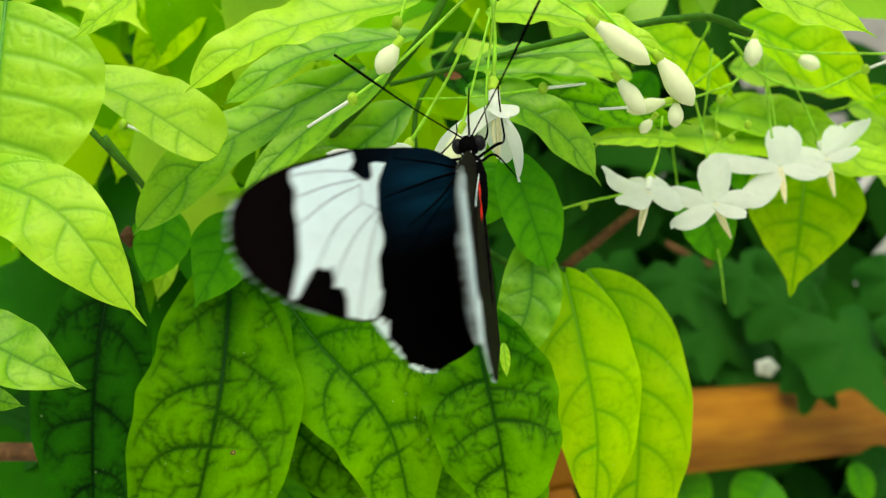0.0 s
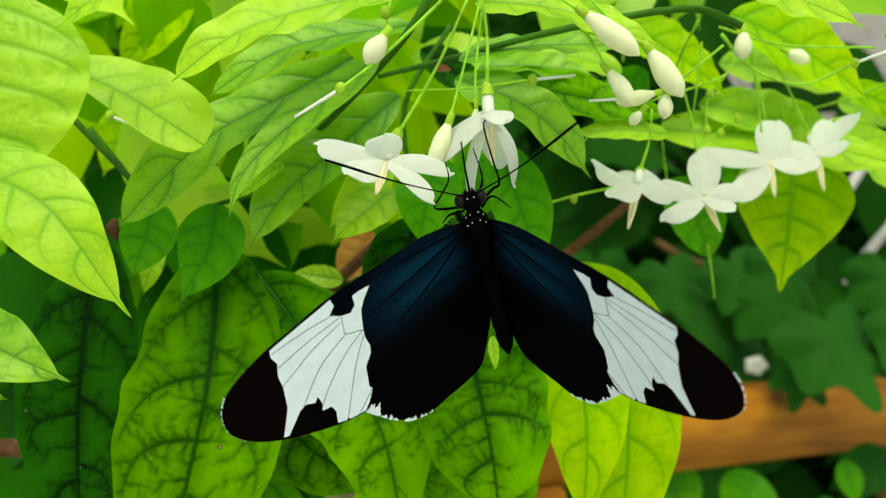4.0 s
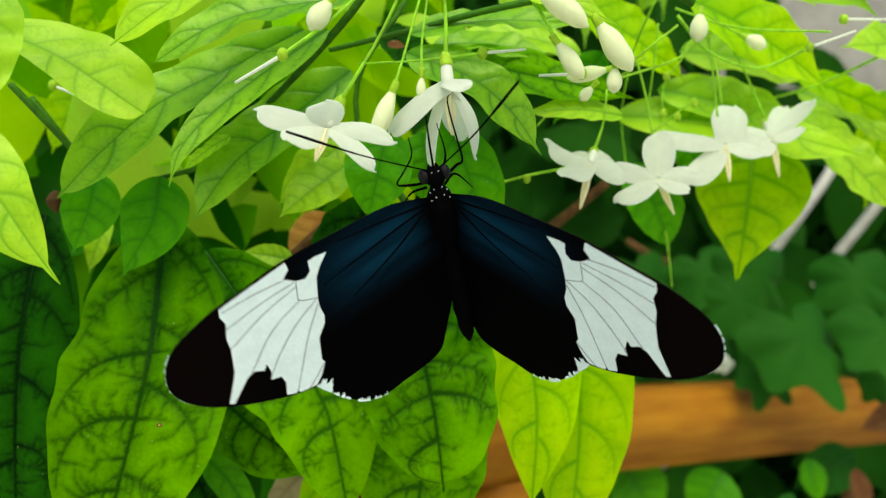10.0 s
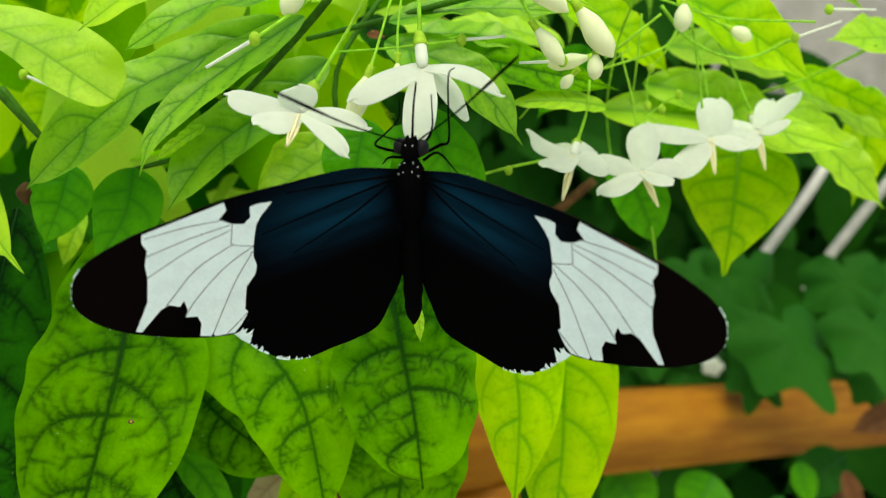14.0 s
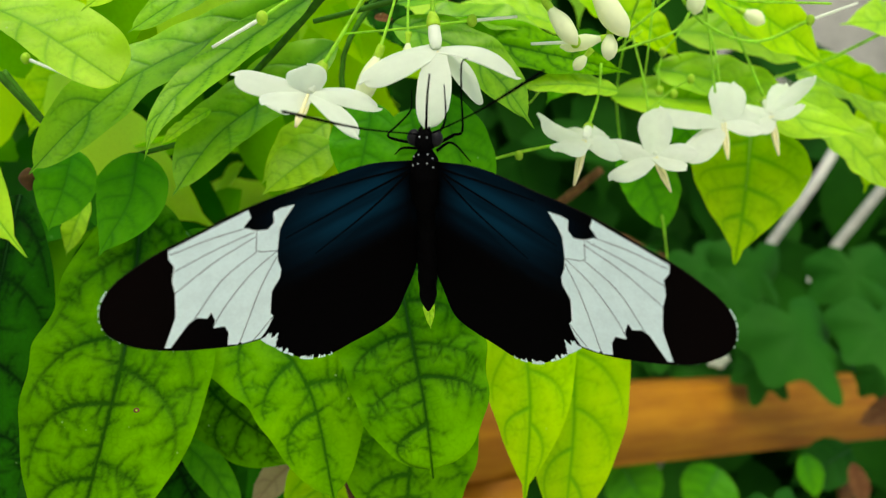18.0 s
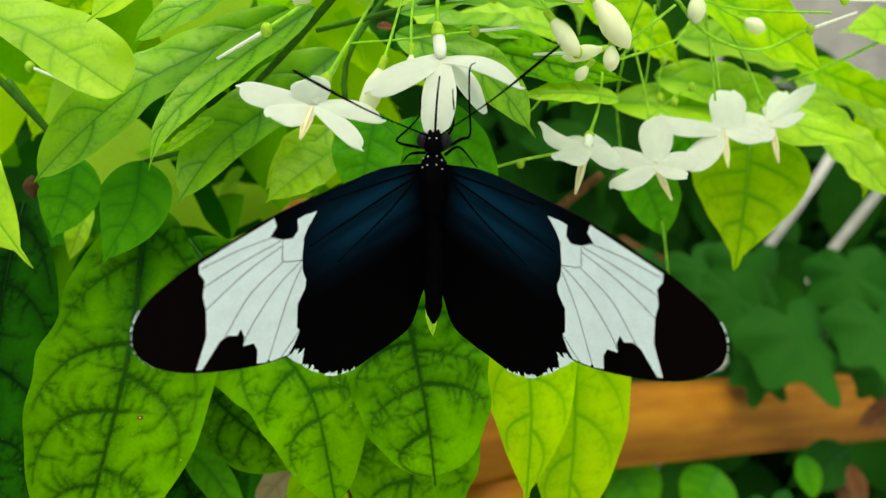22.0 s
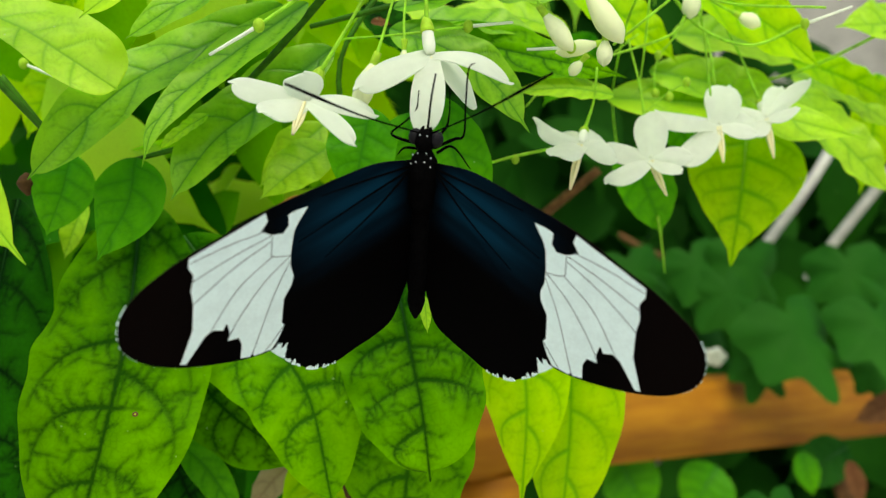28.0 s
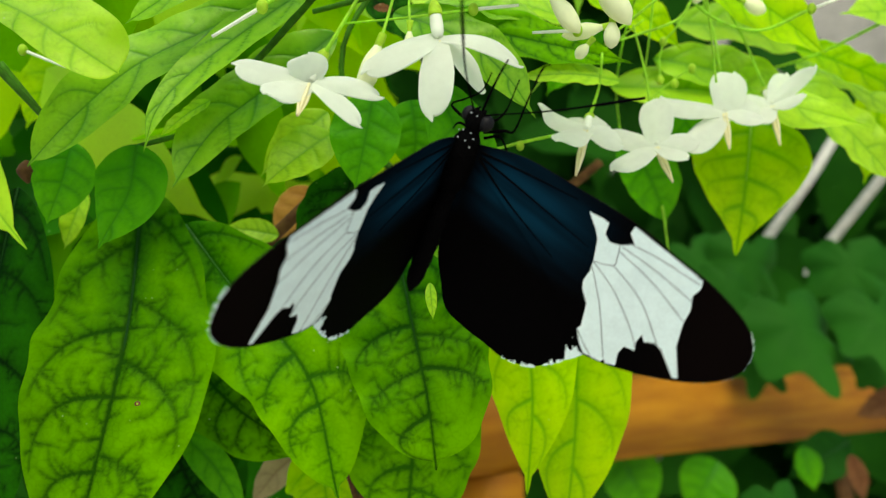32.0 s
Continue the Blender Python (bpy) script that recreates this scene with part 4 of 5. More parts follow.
def rail(start, end, height, depth, label):
    """A planed rail with worn edges from start to end."""
    a, b = mm(*start), mm(*end)
    bm = bmesh.new()
    bmesh.ops.create_cube(bm, size=1.0, matrix=Matrix.Diagonal(((b - a).length, depth / 1000, height / 1000, 1)))
    bmesh.ops.bevel(bm, geom=bm.edges[:], offset=0.003, segments=3, affect="EDGES")
    bmesh.ops.subdivide_edges(bm, edges=[e for e in bm.edges if e.calc_length() > 0.1], cuts=8)
    thing = tagged(new("wooden_rail"), label, "rail")
    thing.location = (a.x, a.y, 0)
    ob = part("beam", bm, WOOD, thing)
    x = (b - a).normalized()
    y = Vector((0, 0, 1)).cross(x).normalized()
    ob.matrix_basis = Matrix.Translation((a + b) / 2 - thing.location) @ Matrix((x, y, x.cross(y))).transposed().to_4x4()
    # square posts carry both ends
    for share in (0.06, 0.97):
        p = a.lerp(b, share)
        top = p.z - height / 2000
        bm = bmesh.new()
        bmesh.ops.create_cube(bm, size=1.0, matrix=Matrix.Translation((0, 0, top / 2)) @ Matrix.Diagonal((0.03, 0.03, top, 1)))
        bmesh.ops.bevel(bm, geom=bm.edges[:], offset=0.002, segments=2, affect="EDGES")
        post = part("post", bm, WOOD, thing)
        post.location = Vector((p.x, p.y, 0)) - thing.location
    return thing


rail((-5.9, 370, -80.3), (423.3, 640, -106.7), 38, 30, "orange-brown planed wooden rail behind the shrub")


# ---- the vine on the rail ----
def lobed(bm, centre, size, face, spin, rng):
    """A broad lobed vine leaf with a pointed tip."""
    n = Vector(face).normalized()
    e = Vector((0, 0, 1)).cross(n).normalized()
    g = n.cross(e)
    c, s = math.cos(spin), math.sin(spin)
    ax, ay = e * c + g * s, g * c - e * s
    rings, uv, total = [], bm.loops.layers.uv.verify(), 72
    lobes = [(0.0, 0.48, 0.26), (-0.85 + rng.gauss(0, 0.08), 0.32, 0.26), (0.85 + rng.gauss(0, 0.08), 0.32, 0.26), (-2.0, 0.22, 0.5), (2.0, 0.22, 0.5), (math.pi, -0.3, 0.3), (-math.pi, -0.3, 0.3)]
    for k in range(1, 5):
        ring = []
        for i in range(total):
            a = 2 * math.pi * i / total
            b = (a + math.pi) % (2 * math.pi) - math.pi
            r = 0.60 + 0.03 * math.sin(9 * a) + sum(h * math.exp(-((b - at) / w) ** 2) for at, h, w in lobes)
            r *= size / 2 * k / 4
            p = Vector(centre) + (ax * math.cos(a) + ay * math.sin(a)) * r + n * (0.16 * size * (k / 4) ** 2 * math.cos(2 * a) * 0.5 - 0.10 * size * (k / 4) ** 2)
            ring.append(bm.verts.new(p))
        rings.append(ring)
    mid = bm.verts.new(Vector(centre))
    for i in range(total):
        j = (i + 1) % total
        faces = [bm.faces.new((mid, rings[0][i], rings[0][j]))]
        faces += [bm.faces.new((a[i], b[i], b[j], a[j])) for a, b in zip(rings, rings[1:])]
        for f in faces:
            for loop in f.loops:
                q = loop.vert.co - Vector(centre)
                loop[uv].uv = (0.5 + q.dot(ay) / size, 0.5 + q.dot(ax) / size)
    return bm


vine = tagged(new("climbing_vine"), "dark green climbing vine with broad lobed leaves over the rail", "vine")
vine_rng = random.Random(21)
for centre, size, spin in (
    ((179.3, 430, -41.1), 74, -1.35), ((219.0, 425, -37.8), 63, -1.7), ((167.2, 445, -58.8), 44, -1.9), 
    ((161.3, 480, -25.2), 60, -1.4), ((146.7, 490, -9.4), 55, -1.2), ((175.8, 485, -9.3), 61, -1.7), ((131.5, 500, -39.5), 63, -1.8),
    ((152.9, 505, -56.7), 67, -1.5), ((223.4, 470, -12.2), 59, -1.6), ((113.8, 510, -13.2), 57, -1.3), ((95.3, 520, -27.3), 62, -1.5),
    ((71.1, 520, -10.0), 55, -1.5), ((249.9, 480, -9.2), 50, -1.9), ((125.2, 515, -85.1), 61, -1.6),
    # first one is an extra leaf standing in for shade above the rail
    ((232.0, 455, -64.7), 36, -1.5), ((140.1, 360, -110.9), 34, -1.4),
):
    bm = lobed(bmesh.new(), mm(*centre), size / 1000, (vine_rng.gauss(0, 0.25), -1, 0.3 + vine_rng.gauss(0, 0.2)), spin, vine_rng)
    part("leaf", bm, LEAF["vine"], vine)
stem(vine, [(330, 620, -1200), (310, 620, -300), (220, 590, -60), (120, 580, 10)], [8, 6, 4, 2], BARK, "vine_stem", "", 20)

leaf(vine, "vine", (218.7, 460, -106.6), (183.1, 455, -125.1), 26, label="dark green leaf low on the vine")
leaf(vine, "plain", (188.5, 450, -107.3), (193.8, 445, -129.7), 14)
leaf(vine, "plain", (89.4, 440, -107.8), (105.7, 435, -136.9), 31)
leaf(vine, "plain", (145.2, 450, -114.7), (127.3, 445, -140.1), 31)
leaf(vine, "russet", (180.7, 380, -94.4), (187, 380, -115.8), 9, label="withered russet leaf")
leaf(vine, "russet", (238.4, 440, -77.1), (209.1, 435, -88.7), 14, label="withered russet leaf")

# ---- pale sticks, a dry leaf and fallen petals behind ----
STICK = plain("stick_pale_grey", (0.55, 0.55, 0.48), 0.85, 120.0, 0.2, 0.3)
for a, b in (((234.1, 640, -8.1), (281.3, 600, 82.1)), ((302.1, 640, 15.3), (345, 600, 96))):
    foot = (a[0] - 200, a[1] + 280, a[2] - 400)
    ob = part("pale_stick", tube(bmesh.new(), [mm(*foot), mm(*a), mm(*b)], [0.004, 0.0036, 0.0034], 8, 10), STICK)
    tagged(ob, "pale grey slanting stick behind the vine", "stick", group="pale sticks")
for p, size in (((145.6, 455, -57.7), 7), ((167.1, 455, -63.7), 3)):
    bm = bmesh.new()
    for k in range(5):
        ball(bm, mm(p[0] + size * 0.5 * math.cos(k * 1.26), p[1], p[2] + size * 0.4 * math.sin(k * 1.26)), size / 2400, (1, 0.6, 0.9), None, 8, 6)
    part("blossom", bm, PETAL, vine, "small white blossom among the vine leaves")
# ---- the butterfly ----
def wing_material(name, blue):
    """Black scales with faint rows; on the upper side a dark blue gloss near the wing's root, painted into the colour.
    """
    n = Nodes(name)
    place = n.node("TexCoord").outputs["Object"]
    fine = n.noise(2600.0, 4.0, 0.6, place)
    tone = n.mix(fine, rgb(0.0004, 0.0004, 0.0005), rgb(0.0013, 0.0010, 0.0010))
    if blue:
        xyz = n.node("SeparateXYZ", {0: place})
        tone = n.mix(n.ramp(n.math("ABSOLUTE", xyz.outputs[0]), 0.022, 0.034), tone, rgb(0.0026, 0.0015, 0.0013))
        x = n.math("ABSOLUTE", xyz.outputs[0])
        # distance to a line through the cell, in millimetres
        along = n.math("ADD", n.math("MULTIPLY", x, 940.0), n.math("MULTIPLY", xyz.outputs[1], -340.0))
        off = n.math("ABSOLUTE", n.math("ADD", n.math("ADD", n.math("MULTIPLY", x, 340.0), n.math("MULTIPLY", xyz.outputs[1], 940.0)), 0.9))
        core = n.math("MULTIPLY", n.math("SUBTRACT", 1.0, n.ramp(off, 0.2, 7.5)), n.math("MULTIPLY", n.ramp(along, 0.5, 6.0), n.math("SUBTRACT", 1.0, n.ramp(along, 11.0, 23.0))))
        streak = n.node("TexNoise", {"Scale": 1.0, "Detail": 1.5, "Vector": n.node("CombineXYZ", {0: n.math("MULTIPLY", along, 0.05), 1: n.math("MULTIPLY", off, 0.6), 2: 0.3}).outputs[0]}).outputs[0]
        core = n.math("MULTIPLY", core, n.math("ADD", 0.35, n.math("MULTIPLY", n.ramp(streak, 0.25, 0.8), 0.65)))
        tone = n.mix(core, tone, rgb(0.0025, 0.025, 0.047))
    p = n.node("BsdfPrincipled", {"Base Color": tone, "Roughness": 0.62, "Specular IOR Level": 0.008, "Normal": n.bump(fine, 0.2, 0.0001)})
    return n.end(p.outputs[0])


WING_TOP = wing_material("wing_black_blue", True)
WING_UNDER = plain("wing_underside_brown_black", (0.007, 0.0045, 0.003), 0.7, 2500.0, 0.4, 0.15, spec=0.03)
BAND = plain("wing_white_band", (0.79, 0.94, 0.91), 0.6, 2500.0, 0.05, 0.12, glow=0.2, spec=0.1)
VEIN = plain("wing_vein_grey", (0.10, 0.12, 0.12), 0.6, 2500.0, 0.2, spec=0.03)
RED = plain("wing_red_spot", (0.75, 0.03, 0.015), 0.6, 2500.0, 0.12, spec=0.03)
FUZZ = plain("body_black_hair", (0.0013, 0.0012, 0.0013), 0.75, 2500.0, 0.4, 0.6, spec=0.012)
EYE_DARK = plain("eye_dark_grey", (0.005, 0.005, 0.006), 0.55, 4000.0, 0.3, 0.1, spec=0.12)
DOT = plain("dot_white", (0.42, 0.45, 0.45), 0.6, 4000.0, 0.05)


def camber(x, y):
    """The gentle arch of a wing, in millimetres."""
    return -0.0016 * (x - 8) ** 2 - 0.0025 * (y + 6) ** 2 * 0.4


def sheet(bm, outline, sign, thick, lift=0.0, rounds=2, rise=0.0):
    """A thin plate with the given outline in the wing's plane (millimetres), arched like the wing; face 0 material on top, 1 below."""
    flat = bmesh.new()
    verts = [flat.verts.new((x, y, 0)) for x, y in outline]
    flat.faces.new(verts)
    bmesh.ops.triangulate(flat, faces=flat.faces[:])
    for _ in range(rounds):
        bmesh.ops.subdivide_edges(flat, edges=[e for e in flat.edges if e.calc_length() > 1.6], cuts=1)
        bmesh.ops.triangulate(flat, faces=[f for f in flat.faces if len(f.verts) > 3])
    bmesh.ops.recalc_face_normals(flat, faces=flat.faces[:])
    flat.normal_update()
    turned = sum(f.normal.z * f.calc_area() for f in flat.faces) < 0
    flat.verts.index_update()
    tops, lows = [], []
    for v in flat.verts:
        z = camber(v.co.x, v.co.y) + lift
        tops.append(bm.verts.new((sign * v.co.x / 1000, v.co.y / 1000, (z + thick / 2) / 1000)))
        lows.append(bm.verts.new((sign * v.co.x / 1000, v.co.y / 1000, (z - thick / 2) / 1000)))
    flip = turned != (sign < 0)
    for f in flat.faces:
        ids = [v.index for v in f.verts]
        if flip:
            ids.reverse()
        bm.faces.new([tops[i] for i in ids]).material_index = 0
        bm.faces.new([lows[i] for i in reversed(ids)]).material_index = 1
    for e in flat.edges:
        if len(e.link_faces) == 1:
            a, b = (v.index for v in e.verts)
            bm.faces.new((tops[a], tops[b], lows[b], lows[a])).material_index = 1
    flat.free()
    return crisp(bm)


def rounded(points, steps):
    return [(p.x, p.y) for p in spline([(x, y, 0) for x, y in points], steps)]


FOREWING = [(0.58, 0.98), (5.17, 1.22), (8.16, 0.98), (11.78, 0.14), (15.17, -0.77), (18.13, -1.52), (21.06, -2.41), (23.98, -3.53), (26.89, -4.93), (30.39, -6.44), (33.29, -8.14), (35.6, -9.87), (36.9, -11.67), (37.36, -13.53), (37.06, -15.5), (35.94, -17.03), (33.82, -18.47), (31.12, -19.45), (28.14, -20.08), (24.57, -20.53), (21.61, -20.65), (18.96, -20.32), (17.82, -18.95), (11.49, -10.64), (4.38, -4.18), (0.58, -1.13)]
HINDWING = [(-0.17, -0.82), (8.74, -6.02), (14.99, -13.69), (17.6, -17.87), (19.05, -19.96), (17.78, -21.49), (16.52, -22.8), (14.67, -24.03), (12.6, -25.07), (9.22, -25.21), (6.08, -24.1), (3.12, -23.11), (0.16, -21.47), (-1.16, -17.85), (-2.14, -13.98), (-1.82, -7.81)]
BAND_EDGE = [(21.57, -2.89), (26.88, -5.22), (30.2, -6.74), (30.22, -7.76), (29.6, -8.74), (29.83, -10.54), (29.48, -12.16), (29.43, -15.28), (29.91, -16.92), (30.6, -19.19), (29.94, -19.31), (29.04, -17.99), (27.91, -16.32), (26.99, -15.8), (25.85, -16.1), (25.4, -15.33), (24.95, -16.52), (25.09, -17.6), (23.79, -17.54), (23.28, -18.59), (23.34, -20.32), (22.09, -20.48), (21.87, -20.06), (21.55, -20.51), (19.26, -20.23), (18.53, -19.12), (17.82, -17.35), (18.25, -16.89), (18.29, -13.84), (17.35, -12.09), (17.27, -11), (17.78, -9.74), (17.89, -8.28), (17.75, -5.68), (17.25, -4.55), (16.13, -2.81), (17.72, -3.07), (18.65, -3.44), (18.49, -4.76), (19.17, -5.58), (20.47, -5.57), (22.03, -4.96), (21.24, -3.85)]
VEINS = [[(21.44, -5), (25.67, -5.88), (30, -7.26)], [(20.65, -5.63), (25.03, -7.23), (29.75, -9.46)], [(20.45, -6.22), (24.98, -8.68), (29.54, -12.15)], [(20.27, -8.12), (24.3, -11.27), (27.39, -15.99)], [(17.89, -8.42), (21.05, -11.12), (23.88, -14.92), (25.16, -17.37)], [(17.92, -9.15), (19.79, -13.38), (21.86, -20.28)], [(17.82, -17.28), (19.01, -18.87), (20.31, -20.45)], [(20.47, -5.64), (20.48, -7.17), (20.26, -8.19), (17.89, -8.42)]]


def scallops(bm, line, sign, inward, size, every, rng):
    """Ragged white scale tufts along a margin."""
    for k, p in enumerate(line):
        if rng.random() < every:
            q = Vector((p[0], p[1]))
            s = size * (0.6 + 0.7 * rng.random())
            d = (inward - q).normalized()
            e = Vector((-d.y, d.x))
            pts = [q - d * 0.22 * s + e * 0.42 * s, q - d * 0.22 * s - e * 0.42 * s, q + d * s * (0.5 + rng.random()) - e * 0.1 * s, q + d * s * 0.3 + e * 0.25 * s]
            sheet(bm, [(v.x, v.y) for v in pts], sign, 0.17, 0.0, 0)
    return bm


def wing_pair(parent, side, sign):
    rng = random.Random(3)
    fore = part(side + "_forewing", sheet(bmesh.new(), rounded(FOREWING, 90), sign, 0.12, 0.12, 3), [WING_TOP, WING_UNDER], parent, "black forewing with a broad white band")
    part("white_band", sheet(bmesh.new(), BAND_EDGE, sign, 0.2, 0.12, 3), [BAND, BAND], fore, "jagged white wing band")
    for line in VEINS:
        pts = [(sign * x / 1000, y / 1000, (camber(x, y) + 0.21) / 1000) for x, y in rounded(line, 8)]
        part("vein", tube(bmesh.new(), pts, [0.00005, 0.00006, 0.00005], 5, 8), VEIN, fore)
    for line in ([(1.4, 0.2), (7.5, -0.6), (14.5, -1.8)], [(1.4, -0.3), (7.6, -2.8), (17.0, -7.0)], [(1.4, -0.6), (6.2, -4.8), (13.0, -9.6)]):
        pts = [(sign * x / 1000, y / 1000, (camber(x, y) + 0.18) / 1000) for x, y in rounded(line, 8)]
        part("vein", tube(bmesh.new(), pts, [0.00016, 0.00013, 0.00006], 5, 8), FUZZ, fore)
    tip_edge = rounded(FOREWING, 150)[70:112]
    part("fringe", scallops(bmesh.new(), tip_edge, sign, Vector((25, -10)), 0.26, 0.7, rng), [BAND, BAND], fore, "broken white fringe")
    hind = part(side + "_hindwing", sheet(bmesh.new(), rounded(HINDWING, 70), sign, 0.12, -0.12, 3), [WING_TOP, WING_UNDER], parent, "rounded black hindwing with a white fringe")
    margin = rounded(HINDWING, 150)[28:92]
    edge = scallops(bmesh.new(), margin[:26], sign, Vector((8, -8)), 1.1, 0.75, rng)
    part("fringe", scallops(edge, margin[26:], sign, Vector((8, -8)), 0.36, 0.55, rng), [BAND, BAND], hind, "ragged white fringe")
    for x, y, r in ((1.6, -2.6, 0.65), (2.9, -3.4, 0.85), (2.3, -5.2, 0.75), (3.7, -6.0, 0.6)):
        spot = ball(bmesh.new(), (sign * x / 1000, y / 1000, (camber(x, y) - 0.19) / 1000), r / 1000, (0.8, 1.5, 0.08))
        part("red_spot", spot, RED, hind, "bright red spot on the underside")
    # pale streak along the front edge of the underside
    streak = [(0.8, -0.4), (4.5, -2.4), (9.5, -5.4), (9.4, -5.7), (4.4, -2.75), (0.8, -0.7)]
    part("pale_streak", sheet(bmesh.new(), streak, sign, 0.05, -0.2, 1), [BAND, BAND], hind, "pale streak along the front edge")
    return fore, hind


butterfly = tagged(new("butterfly"), "black butterfly with white wing bands hanging from a flower", "butterfly")
left_fore, left_hind = wing_pair(butterfly, "left", -1)
right_fore, right_hind = wing_pair(butterfly, "right", 1)


def body_tube(name, points, radii, label=""):
    bm = tube(bmesh.new(), [Vector(p) / 1000 for p in points], [r / 1000 for r in radii], 14, 26)
    for v in bm.verts:
        v.co += v.co.normalized() * 0.00006 * noise.noise(v.co * 3000)
    return part(name, bm, FUZZ, butterfly, label)


body_tube("thorax", [(0, 2.5, 0.1), (0, 0, 0.4), (0, -3.5, 0.3), (0, -6.3, 0)], [0.7, 1.6, 2.0, 1.95, 1.75, 1.2], "black furry thorax")
body_tube("abdomen", [(0, -5.6, 0.1), (0, -10, 0.2), (0, -16, 0.2), (0, -21.8, 0.2)], [1.1, 1.35, 1.2, 1.38, 1.22, 1.42, 1.26, 1.42, 1.25, 1.35, 1.15, 1.2, 0.9, 0.25], "slender ringed black abdomen")
head = part("head", ball(bmesh.new(), Vector((0, 3.4, 0.2)) / 1000, 0.00135, (1.05, 1.1, 1)), FUZZ, butterfly, "black head with white dots")
for s in (-1, 1):
    part("eye", ball(bmesh.new(), Vector((s * 1.35, 3.7, 0.0)) / 1000, 0.00098, (0.85, 1.05, 1.1), None, 16, 12), EYE_DARK, head, "dark grey round eye")
    part("palp", tube(bmesh.new(), [Vector(p) / 1000 for p in ((s * 0.4, 4.3, 0.3), (s * 0.5, 4.7, 0.0), (s * 0.45, 5.0, -0.4))], [0.00035, 0.0003, 0.0001], 8, 8), FUZZ, head)
for x, y, z in ((0.45, 4.4, 1.25), (-0.45, 4.4, 1.25), (0.75, 3.5, 1.2), (-0.7, 3.5, 1.2), (0.5, 2.2, 1.3), (-0.6, 2.1, 1.3), (1.1, 1.7, 1.3), (-1.2, 1.8, 1.25),
                (0.5, 1.3, 1.95), (-0.6, 1.2, 1.95), (1.2, 0.7, 1.7), (-1.25, 0.8, 1.7)):
    part("white_dot", ball(bmesh.new(), Vector((x, y, z)) / 1000, 0.000105, (1, 1, 0.7), None, 8, 6), DOT, butterfly, "small white dot")


def limb(name, points, radii, label=""):
    return part(name, tube(bmesh.new(), [Vector(p) / 1000 for p in points], [r / 1000 for r in radii], 7, 18), FUZZ, butterfly, label)


antennae = [limb("antenna", [(0, 0, 0), (0.3 * s, 9, 0.3), (0, 19, 0)], [0.11, 0.1, 0.1, 0.12, 0.2, 0.16], "long thin black antenna with a thickened tip") for s in (-1, 1)]
limb("proboscis", [(0.1, 4.7, -0.2), (0.3, 8.6, -0.2), (0.6, 11.6, -0.5)], [0.16, 0.13, 0.1], "thin black proboscis")
limb("leg", [(0.9, 2.2, -1.0), (3.2, 3.6, -1.4), (4.3, 4.2, -1.6), (4.1, 8.0, -2.2), (4.0, 12.0, -2.8), (4.7, 12.8, -3.0)], [0.2, 0.22, 0.14, 0.12, 0.1, 0.06])
limb("leg", [(0.8, 3.2, -0.8), (2.2, 5.4, -1.6), (2.0, 9.6, -2.4)], [0.2, 0.18, 0.1, 0.07])
limb("leg", [(1.2, 1.6, -1.0), (3.0, 2.4, -1.8), (5.2, -0.6, -3.0)], [0.2, 0.18, 0.12, 0.07])
limb("leg", [(-0.9, 2.4, -1.0), (-3.6, 2.6, -1.3), (-4.9, 3.1, -1.5), (-3.6, 4.4, -2.0), (-2.1, 6.2, -2.4), (-2.0, 8.6, -2.8)], [0.2, 0.2, 0.14, 0.12, 0.1, 0.06])
limb("leg", [(-1.2, 1.8, -1.0), (-3.2, 1.3, -1.8), (-4.4, -0.2, -3.0)], [0.2, 0.18, 0.12, 0.07])


def body_pose(x, y, z, pitch, yaw, roll):
    return Matrix.Translation(mm(x, y, z)) @ pose(0, 0, 0, 90 + pitch) @ pose(0, 0, 0, 0, yaw) @ pose(0, 0, 0, 0, 0, roll)


def wing_pose(sign, flap, sweep):
    return Matrix.Translation((sign * 0.0009, 0, 0.0006)) @ pose(0, 0, 0, 0, -sign * flap) @ pose(0, 0, 0, 0, 0, -sign * sweep)


def antenna_pose(s, x, y, z):
    return Matrix.Translation((s * 0.0005, 0.0044, 0.0006)) @ Vector((x, y, z)).to_track_quat("Y", "Z").to_matrix().to_4x4()


